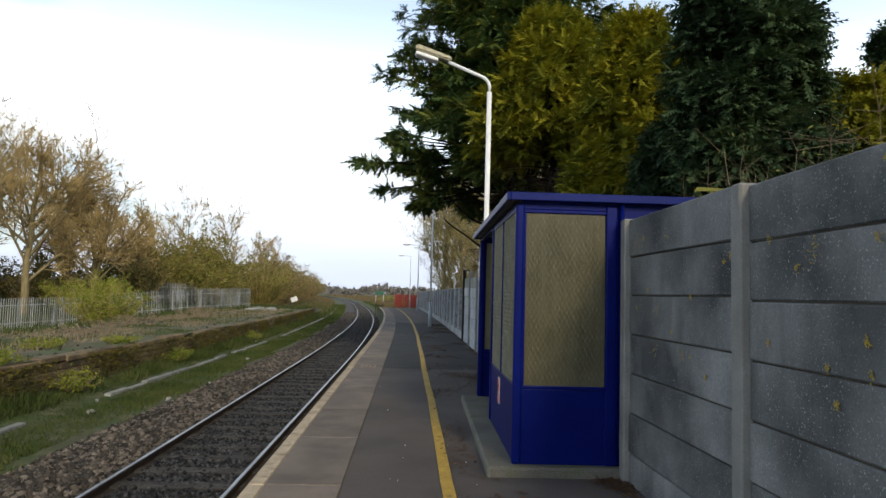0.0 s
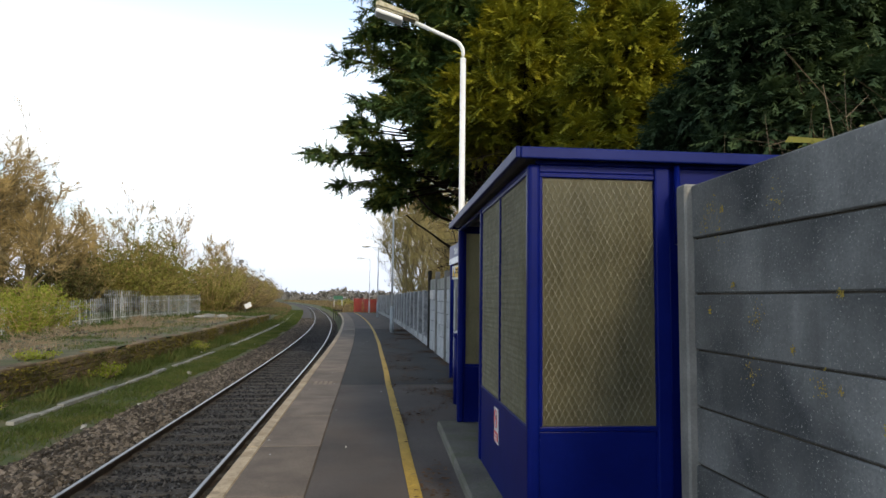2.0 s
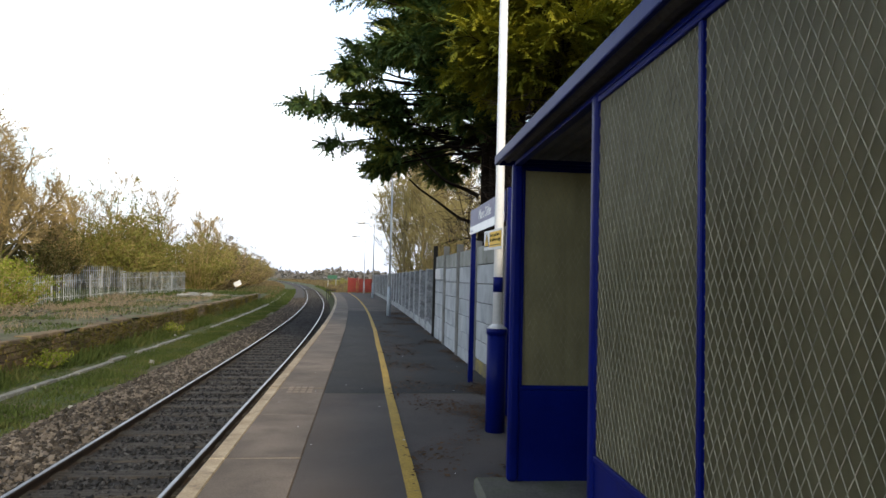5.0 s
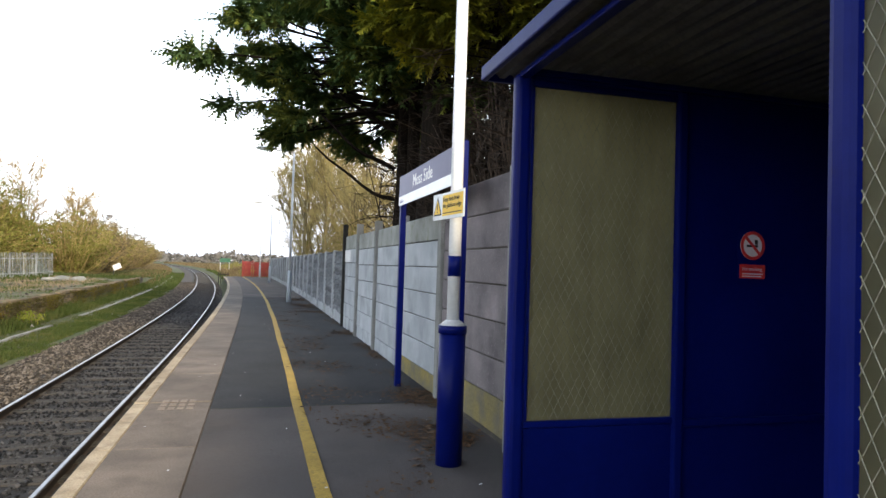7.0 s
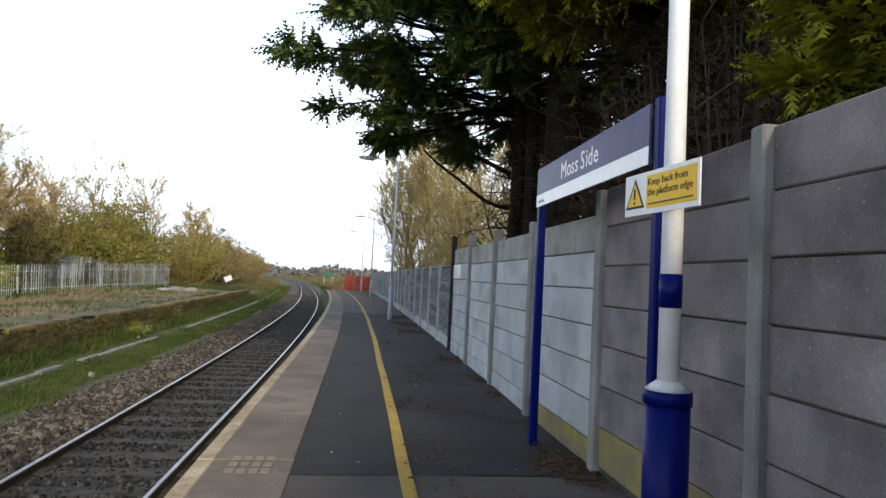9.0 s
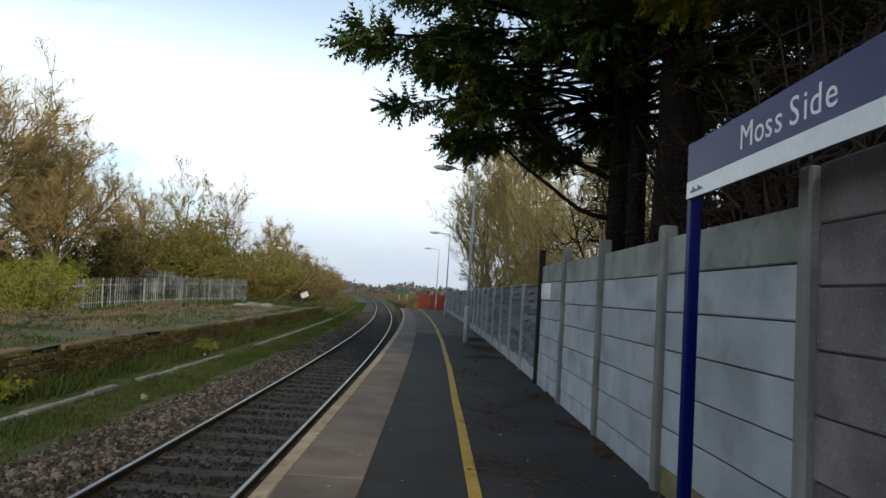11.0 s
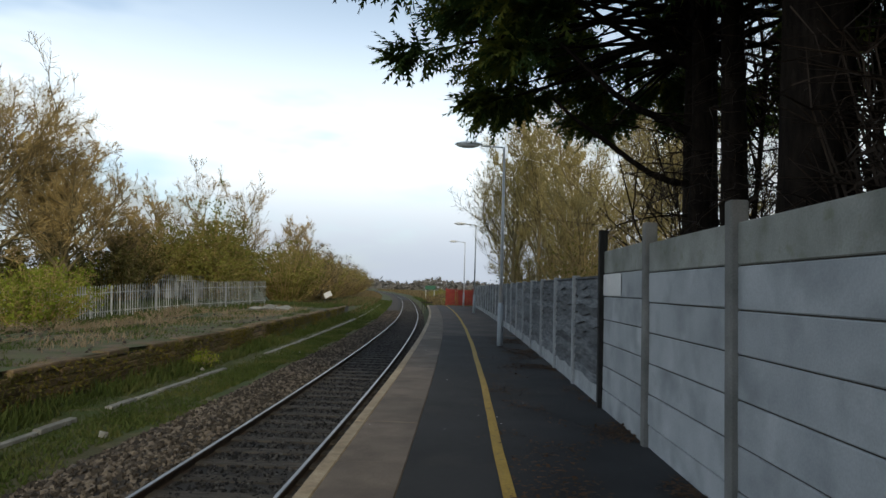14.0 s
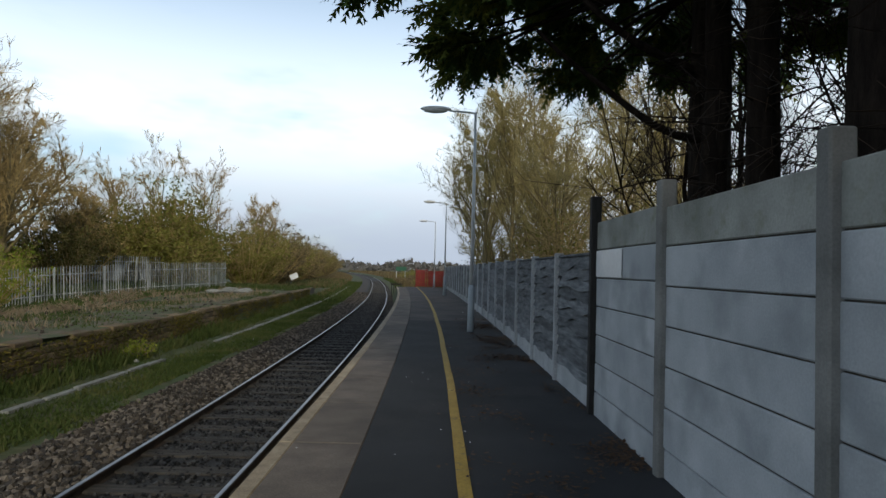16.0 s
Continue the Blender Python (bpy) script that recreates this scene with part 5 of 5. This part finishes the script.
for x, y, h, s in ((3.0, 45.0, 12.5, 79), (5.4, 38.5, 12.0, 70)):
    bare_tree(x, y, -0.1, h, s, M_WILLOW, "spreading pale willow with fine drooping twigs", (14, 9, 7, 5), 0.95, 0.8, 1200, 0.12, 0.08, 0.008, "willow_tree", "willows beyond the fence", stem=0.52, reach=1.6)
# big bare trees behind the palisade
for x, y, z, h, s in ((-26.6, 46.0, -1.0, 19.0, 91), (-32.5, 49.0, -0.8, 19.0, 92), (-23.8, 50.0, -0.9, 14.0, 93), (-35.0, 42.0, -0.8, 17.5, 94), (-25.5, 60.0, -0.4, 9.0, 95), (-31.0, 60.0, -0.4, 15.0, 96), (-40.0, 56.0, -0.4, 17.0, 97), (-36.0, 36.0, -0.8, 15.0, 98)):
    bare_tree(x, y, z, h, s, M_TWIG, "tall leafless tree with golden brown twigs", (20, 11, 8, 6), 0.9, 0.8, 2600, 0.30, 0.2, 0.012, stem=0.5, reach=1.6)
for x, y, h, s in ((-19.6, 71.0, 11.5, 101), (-24.6, 71.0, 12.0, 102), (-17.6, 82.0, 10.0, 103), (-19.2, 84.0, 10.0, 104), (-27.0, 68.0, 11.5, 105)):
    bare_tree(x, y, -0.4, h, s, M_TWIG, "leafless tree behind the scrub", (13, 8, 6, 4), 0.7, 0.9, 600, 0.14, 0.15, 0.013)
# bushes and scrub
bush("green_bush", -17.6, 38.5, -0.9, 2.6, 2.2, 2.9, 111, M_BUSHLEAF, "fresh green bush in front of the palisade fence", 6500, 0.14, 90)
bush("green_bush", -22.5, 47.0, -0.9, 3.4, 2.4, 3.6, 112, M_BUSHLEAF, "yellow-green bush behind the palisade fence", 6500, 0.16, 90)
bush("conical_bush", -21.0, 66.0, -0.4, 4.4, 4.0, 10.6, 114, M_SCRUBLEAF, "tall conical yellow-green tree", 34000, 0.25, 220, cone=0.8)
bush("scrub_bush", -25.0, 64.5, -0.5, 3.8, 3.0, 7.0, 115, M_SCRUBLEAF, "olive scrub with bare stems", 16000, 0.23, 140)
for i, (x, y, rx, h, m) in enumerate(((-25.0, 58.0, 4.5, 5.0, M_DARKLEAF), (-31.0, 56.0, 5.0, 4.6, M_DARKLEAF), (-37.0, 52.0, 5.0, 4.6, M_DARKLEAF), (-22.0, 70.0, 4.0, 7.0, M_DARKLEAF), (-43.0, 48.0, 5.0, 4.6, M_DARKLEAF), (-27.0, 75.0, 5.0, 7.5, M_DARKLEAF))):
    bush("hedge_bush", x, y, -0.6, rx, 3.0, h * 1.15, 120 + i, m, "dark dense hedge behind the palisade fence", 10000, 0.24, 90)
for i, y in enumerate((72, 79, 86, 94, 103, 113, 124, 137, 152, 170, 190)):
    x = -13.0 + off(y) * (1.0 if y < 150 else 0.97)
    h = 6.0 + 1.2 * math.sin(i * 2.1)
    bush("scrub_bush", x - 1.0, y, -0.5, 3.2 + 0.01 * y, 4.5, h, 140 + i, M_BROWNLEAF if i % 3 else M_SCRUBLEAF, "brown leafless scrub along the line", 10000, 0.22, 130)
bush("dark_conifer_bush", -17.0 + off(140), 140, -0.4, 2.5, 2.5, 9.5, 160, M_DARKLEAF, "dark evergreen above the scrub", 5000, 0.5, 60, cone=1.0)
# low scrub beyond the gate
for i, (x, y, h) in enumerate(((4.5, 80, 1.6), (1.5, 88, 1.4), (-1.0, 100, 1.6), (6, 95, 2.2), (3, 112, 2.0), (-3, 130, 2.0), (9, 78, 2.4), (10, 120, 2.6), (2, 150, 2.2))):
    bush("low_scrub", x, y, -0.6, 3.4, 4.0, h, 170 + i, M_SCRUBLEAF if i % 2 else M_BROWNLEAF, "low rough scrub beyond the platform end", 2600, 0.22, 60)


# ---- far woods on the horizon ----
rng = np.random.default_rng(5)
wv, wf, wo = [], [], 0
n = 26000
ang = rng.uniform(-1.3, 1.3, n)
dist = rng.uniform(430, 620, n)
hgt = (3 + 5 * (0.5 + 0.5 * np.sin(ang * 23) * np.sin(ang * 61 + 1))) * rng.random(n) ** 0.7
pos = np.stack([np.sin(ang) * dist, np.cos(ang) * dist, hgt - 0.5], axis=1)
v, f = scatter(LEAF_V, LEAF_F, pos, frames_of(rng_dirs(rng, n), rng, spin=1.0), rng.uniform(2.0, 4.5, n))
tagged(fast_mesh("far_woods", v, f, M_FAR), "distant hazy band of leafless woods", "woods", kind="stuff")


# ---- grass, weeds, ballast ----
def blades(name, n, xr, yr, zf, hr, mat, label, seed, width=0.012, dens=None, category="grass"):
    rng = np.random.default_rng(seed)
    y = yr[0] + (yr[1] - yr[0]) * rng.random(n) ** 1.3
    x = rng.uniform(xr[0], xr[1], n)
    if dens is not None:
        keep = np.array([dens(a, b) for a, b in zip(x, y)]) > rng.random(n)
        x, y = x[keep], y[keep]
        n = len(x)
    sh = np.array([off(q) for q in y])
    z = np.array([zf(a, b) for a, b in zip(x, y)])
    h = rng.uniform(hr[0], hr[1], n) * rng.uniform(0.5, 1.0, n)
    a = rng.random(n) * 2 * np.pi
    lean = rng.normal(0, 0.35, (n, 2)) * h[:, None]
    wd = width * (1 + y / 25)
    b0 = np.stack([x + sh - np.cos(a) * wd, y - np.sin(a) * wd, z - 0.01], axis=1)
    b1 = np.stack([x + sh + np.cos(a) * wd, y + np.sin(a) * wd, z - 0.01], axis=1)
    tp = np.stack([x + sh + lean[:, 0], y + lean[:, 1], z + h], axis=1)
    v = np.stack([b0, b1, tp], axis=1).reshape(-1, 3)
    f = np.arange(3 * n).reshape(-1, 3)
    return tagged(fast_mesh(name, v, f, mat), label, category, kind="stuff")


patch = lambda s, lo, hi: (lambda x, y: min(1, max(0.0, (noise.noise(Vector((x * s, y * s * 0.6, 3))) - lo) / (hi - lo))))
gz = lambda x, y: ground_z(x, y) + 0.0
blades("grass", 120000, (-6.95, -4.15), (2, 62), gz, (0.03, 0.11), M_BLADE, "short green grass between the old platform and the track", 201, dens=lambda x, y: 0.45 + 0.55 * patch(0.7, -0.35, 0.1)(x, y) if x < -4.8 else 0.5 * patch(1.2, -0.1, 0.3)(x, y))
blades("tall_grass", 9000, (-7.05, -6.35), (4, 62), gz, (0.15, 0.42), M_BLADE, "longer grass along the foot of the old platform", 202, dens=patch(0.8, -0.3, 0.2))
top_z = lambda x, y: OLDZ - 0.03 + 0.05 * noise.noise(Vector((x * 0.8, y * 0.8, 7)))
blades("grass", 26000, (-11.0, -7.3), (6, 64), top_z, (0.03, 0.13), M_BLADE, "patchy grass on the old platform", 203, dens=patch(0.45, -0.1, 0.25))
blades("dead_stalks", 16000, (-13.5, -8.2), (6, 58), lambda x, y: min(top_z(x, y), ground_z(x, y) + 0.02), (0.05, 0.3), M_STALK, "dry brown stalks and weeds on the old platform", 204, 0.008, dens=patch(0.3, -0.15, 0.25), category="weeds")
blades("grass", 22000, (-40, -12), (20, 70), gz, (0.1, 0.4), M_BLADE, "rough grass behind the old platform", 205, 0.03)
blades("grass", 16000, (-13.5, -4.6), (58, 120), gz, (0.1, 0.35), M_BLADE, "rough grass beside the line", 207, 0.015)
blades("grass", 12000, (-0.4, 12), (71, 140), gz, (0.1, 0.4), M_BLADE, "rough grass beyond the platform end", 206, 0.02)

blades("dry_grass", 16000, (-17, -6.6), (64, 330), gz, (0.1, 0.45), M_HEATH, "rough brown grass and low scrub beside the line", 208, 0.02)
blades("dry_grass", 16000, (0.4, 18), (74, 330), gz, (0.3, 1.1), M_HEATH, "rough brown grass and low scrub beyond the platform", 209, 0.02)

# brambles and scrub heaps on the old platform
for i, (x, y, h) in enumerate(((-11.3, 27.0, 0.5), (-12.0, 31.5, 0.5), (-11.0, 36.0, 0.45), (-12.6, 40.5, 0.55), (-10.4, 22.5, 0.45), (-12.2, 18.0, 0.5), (-13.4, 46.0, 0.5), (-11.8, 13.0, 0.5))):
    bush("bramble_heap", x + off(y), y, -0.2, 1.5, 2.2, h, 220 + i, M_STALK, "low heap of dry brown bramble stems", 500, 0.08, 80, twig_mat=M_STALK, group="bramble heaps")
for i, (x, y, h) in enumerate(((-7.6, 12.6, 0.35), (-7.5, 18.0, 0.3), (-6.75, 14.2, 0.5), (-6.8, 20.5, 0.45), (-6.75, 30.0, 0.4), (-8.6, 16.0, 0.35))):
    bush("weed_clump", x, y, -0.1 if x < -7 else -0.78, 0.5, 0.7, h, 240 + i, M_BUSHLEAF, "low clump of green weeds", 900, 0.07, 30, twig_mat=M_STALK, group="weeds", category="weeds")

# moss and ivy over the old platform's face
rng = np.random.default_rng(9)
n = 26000
y = rng.uniform(4, 60, n)
keep = np.array([noise.noise(Vector((0, q * 0.45, 0))) for q in y]) > rng.uniform(-0.45, 0.35, n)
y = y[keep]
z = -0.12 - 0.62 * rng.random(len(y)) ** 1.2
pos = np.stack([OLD + 0.05 + np.array([off(q) for q in y]) + rng.uniform(-0.02, 0.08, len(y)), y, z], axis=1)
d = rng_dirs(rng, len(y))
d[:, 2] = -np.abs(d[:, 2])
v, f = scatter(LEAF_V, LEAF_F, pos, frames_of(d, rng, up=(1, 0, 0.3), spin=0.5), rng.uniform(0.03, 0.085, len(y)))
tagged(fast_mesh("ivy_and_moss", v, f, M_IVY), "yellow-green moss and ivy on the old platform face", "moss", kind="stuff")

# loose ballast
def stones(name, n, xr, yr, zf, sr, mat, label, seed, power=1.6):
    rng = np.random.default_rng(seed)
    tv = np.array([(1, 0, 0), (-0.9, 0.2, 0.1), (0, 1, -0.1), (0.2, -0.9, 0.1), (0.1, 0.1, 0.75), (-0.1, 0, -0.7)])
    tf = [(0, 2, 4), (2, 1, 4), (1, 3, 4), (3, 0, 4), (2, 0, 5), (1, 2, 5), (3, 1, 5), (0, 3, 5)]
    y = yr[0] + (yr[1] - yr[0]) * rng.random(n) ** power
    x = rng.uniform(xr[0], xr[1], n)
    sh = np.array([off(q) for q in y])
    pos = np.stack([x + sh, y, np.array([zf(a) for a in x]) + rng.uniform(-0.006, 0.016, n)], axis=1)
    v, f = scatter(tv, tf, pos, frames_of(rng_dirs(rng, n), rng, spin=1.0), rng.uniform(sr[0], sr[1], n))
    return tagged(fast_mesh(name, v, f, mat), label, "ballast", kind="stuff")


sh_z = lambda x: float(np.interp(x, [-5.0, -4.35, -3.75, -3.4, -3.1, -1.3, -0.95, -0.66], [-0.97, -0.90, -0.86, -0.86, -0.895, -0.895, -0.90, -0.91]))
stones("ballast", 26000, (-4.45, -3.08), (3, 75), sh_z, (0.028, 0.07), M_STONE, "loose brown ballast stones on the shoulder", 301)
stones("track_ballast", 22000, (-2.88, -1.53), (3, 75), sh_z, (0.018, 0.042), M_DARKSTONE, "dark oily ballast stones between the rails", 302)
stones("track_ballast", 5000, (-1.36, -0.72), (3, 60), sh_z, (0.018, 0.042), M_DARKSTONE, "dark ballast stones beside the platform", 303)
stones("pale_stones", 16, (-6.4, -4.3), (6, 40), lambda x: -0.88, (0.04, 0.09), M_TROUGH, "scattered pale stones in the grass", 304)

stones("rubble", 900, (-12.5, -7.4), (8, 60), lambda x: -0.1, (0.02, 0.085), M_STONE, "small rubble and broken stones on the old platform", 305, 1.0)

# needles and leaf litter along the wall
rng = np.random.default_rng(31)
n = 42000
y = 3 + 31 * rng.random(n) ** 1.5
x = WALL - 0.02 - np.abs(rng.normal(0, 0.45, n))
x = np.where(rng.random(n) < 0.25, rng.uniform(0.9, 2.3, n), x)
keep = np.array([noise.noise(Vector((a * 1.3, b * 0.9, 8))) for a, b in zip(x, y)]) > rng.uniform(-0.1, 0.4, n)
keep &= ~((x > 1.2) & (y > 4.95) & (y < 8.95))
x, y = x[keep], y[keep]
pos = np.stack([x + 0.45 * np.array([off(q) for q in y]), y, np.full(len(x), 0.010)], axis=1)
d = rng_dirs(rng, len(x))
d[:, 2] *= 0.1
v, f = scatter(LEAF_V, LEAF_F, pos, frames_of(d, rng, spin=0.15), rng.uniform(0.02, 0.075, len(x)))
M_LITTER = leafy("needle_litter", (0.04, 0.025, 0.015), (0.085, 0.05, 0.027), (0.16, 0.09, 0.045), 0.0)
tagged(fast_mesh("leaf_litter", v, f, M_LITTER), "brown needles and dead leaves along the wall", "litter", kind="stuff")
rng = np.random.default_rng(32)
n = 110
pos = np.stack([rng.uniform(-0.5, 2.2, n), rng.uniform(2, 45, n), np.full(n, 0.006)], axis=1)
pos = pos[~((pos[:, 0] > 1.2) & (pos[:, 1] > 4.9) & (pos[:, 1] < 9.0))]
d = rng_dirs(rng, len(pos))
d[:, 2] *= 0.1
v, f = scatter(LEAF_V, LEAF_F, pos, frames_of(d, rng, spin=0.15), rng.uniform(0.015, 0.04, len(pos)))
tagged(fast_mesh("litter_scraps", v, f, M_SIGNWHITE), "tiny pale scraps and grit on the platform", "litter", kind="stuff")

# rubble and a fallen white board on the old platform's far end
rub = thing("white_board", (-13.0, 77.0, -0.3), "fallen white board among the weeds", "board")
bm = boxed(-0.4, 0.4, -0.02, 0.02, 0, 0.55, 0.01)
bmesh.ops.transform(bm, matrix=Matrix.Translation((-13.17, 77.0, 0.25)) @ Matrix.Rotation(0.5, 4, "Z") @ Matrix.Rotation(-0.45, 4, "Y"), verts=bm.verts[:])
part("board", bm, M_SIGNWHITE, rub)
part("stake", boxed(-13.6, -13.54, 77.0, 77.05, -0.45, 0.55), M_SLAT, rub)
for i, (x, y) in enumerate(((-11.2, 50.5), (-10.6, 52.0), (-11.6, 49.4), (-10.2, 49.8), (-11.9, 53.2))):
    rb = thing("rubble_stone", (x, y, -0.05), "pale broken stone lying in the grass", "stone", "rubble")
    bm = bmesh.new()
    bmesh.ops.create_icosphere(bm, subdivisions=2, radius=0.3)
    for vv in bm.verts:
        vv.co = Vector((vv.co.x * 1.5, vv.co.y, vv.co.z * 0.45)) * (1 + 0.3 * noise.noise(vv.co * 4 + Vector((i * 7, 0, 0)))) + Vector((x, y, 0.0))
    part("stone", bm, M_TROUGH, rb)

# ---- pieces: old platform stones, sleepers, slabs, coping ----
random.seed(4)
yy = 2.0
cop_meshes = []
for k in range(5):
    L = 0.86 + 0.05 * k
    bm = boxed(-0.36, 0.02, 0, L - 0.02, -0.13, 0.0, 0.02, 1)
    for vv in bm.verts:
        vv.co += Vector((0.025, 0.0, 0.015)) * noise.noise(vv.co * 6 + Vector((k * 5, 0, 0)))
    me = bpy.data.meshes.new("coping_stone")
    bm.to_mesh(me)
    bm.free()
    me.materials.append(M_OLDBRICK)
    cop_meshes.append((me, L))
while yy < 62:
    me, L = cop_meshes[random.randrange(5)]
    if noise.noise(Vector((3.3, yy * 0.3, 0))) > -0.45:
        ob = new("coping_stone", me)
        ob.parent = old
        ob.matrix_parent_inverse = Matrix.Translation(old.location).inverted()
        ob.matrix_basis = Matrix.Translation((OLD + off(yy) + random.uniform(-0.02, 0.03), yy, OLDZ + random.uniform(-0.02, 0.015))) @ Matrix.Rotation(random.uniform(-0.02, 0.02), 4, "X") @ Matrix.Rotation(-math.atan2(off(yy + 1) - off(yy), 1), 4, "Z")
    yy += L
stone_meshes = []
for k in range(6):
    L = 0.36 + 0.06 * (k % 3)
    bm = boxed(-0.10, 0.0, 0, L - 0.02, 0, 0.15, 0.018, 1)
    for vv in bm.verts:
        vv.co += Vector((0.03, 0.01, 0.012)) * noise.noise(vv.co * 7 + Vector((k * 5, 1, 0)))
    me = bpy.data.meshes.new("facing_stone")
    bm.to_mesh(me)
    bm.free()
    me.materials.append(M_OLDBRICK)
    stone_meshes.append((me, L))
for c in range(4):
    yy = 9.0 + 0.2 * c
    while yy < 38:
        me, L = stone_meshes[random.randrange(6)]
        ob = new("facing_stone", me)
        ob.parent = old
        ob.matrix_parent_inverse = Matrix.Translation(old.location).inverted()
        ob.matrix_basis = Matrix.Translation((OLD + off(yy) + random.uniform(-0.02, 0.0), yy, OLDZ - 0.30 - 0.165 * c))
        yy += L
bm = boxed(-1.25, 1.25, -0.125, 0.125, -0.13, 0.0, 0.012)
sl_me = bpy.data.meshes.new("sleeper")
bm.to_mesh(sl_me)
bm.free()
sl_me.materials.append(M_SLEEPER)
yy = 1.0
while yy < 130:
    ob = new("sleeper", sl_me)
    ob.parent = track
    ob.matrix_parent_inverse = Matrix.Translation(track.location).inverted()
    ob.matrix_basis = Matrix.Translation((-2.2 + off(yy) + random.uniform(-0.02, 0.02), yy, -0.872 + random.uniform(-0.006, 0.004))) @ Matrix.Rotation(-math.atan2(off(yy + 1) - off(yy), 1), 4, "Z")
    yy += 0.66
yy = -8.5
while yy < END - 1.7:
    L = 1.65
    wob = random.uniform(-0.004, 0.003)
    for name, x0, x1, mat in (("paving_slab", EDGE + 0.13, 0.045, M_SLAB), ("coping_edge", EDGE, EDGE + 0.126, M_COPING)):
        bm = bmesh.new()
        cs = [(x0 + off(yy), yy + 0.006), (x1 + off(yy), yy + 0.006), (x1 + off(yy + L), yy + L - 0.006), (x0 + off(yy + L), yy + L - 0.006)]
        lo = [bm.verts.new((a, b, -0.09)) for a, b in cs]
        hi = [bm.verts.new((a, b, 0.002 + wob + random.uniform(-0.002, 0.002))) for a, b in cs]
        bm.faces.new(hi)
        bm.faces.new(lo[::-1])
        for q in range(4):
            bm.faces.new((lo[q], lo[(q + 1) % 4], hi[(q + 1) % 4], hi[q]))
        bmesh.ops.bevel(bm, geom=[e for e in bm.edges if e.verts[0].co.z > -0.05 and e.verts[1].co.z > -0.05], offset=0.008, segments=1, affect="EDGES")
        part(name, bm, mat, platform)
    yy += L

# faded painted letters on a slab, too worn to read
fm = bmesh.new()
for k in range(3):
    for q in range(4):
        box(fm, -0.42 + 0.085 * q, -0.36 + 0.085 * q, 12.62 + 0.16 * k, 12.72 + 0.16 * k, 0.0, 0.0045)
M_FADED = surf("faded_white_paint", (0.20, 0.165, 0.13), (0.27, 0.22, 0.18), 0.8, 6, 60, 0.3)
part("faded_marking", fm, M_FADED, platform, "worn pale painted marking")

# lichen flakes on the near panels
rng = np.random.default_rng(44)
cy, cz = rng.uniform(1.4, 4.8, 30), rng.uniform(0.9, 2.12, 30)
big = rng.random(30) < 0.3
n = 900
pick = rng.integers(0, 30, n)
sp = np.where(big[pick], 0.032, 0.008)
pos = np.stack([np.full(n, WALL - 0.009), cy[pick] + rng.normal(0, 1, n) * sp, cz[pick] + rng.normal(0, 1, n) * sp * 1.2], axis=1)
pos = pos[(np.abs(pos[:, 1] - 3.05) > 0.08) & (pos[:, 2] < 2.14)]
d = rng_dirs(rng, len(pos))
d[:, 0] *= 0.15
v, f = scatter(LEAF_V, LEAF_F, pos, frames_of(d, rng, up=(-1, 0, 0), spin=0.1), rng.uniform(0.006, 0.016, len(pos)))
tagged(fast_mesh("lichen", v, f, M_LICHEN, wall, "small yellow lichen growths on the panels"), kind="stuff")
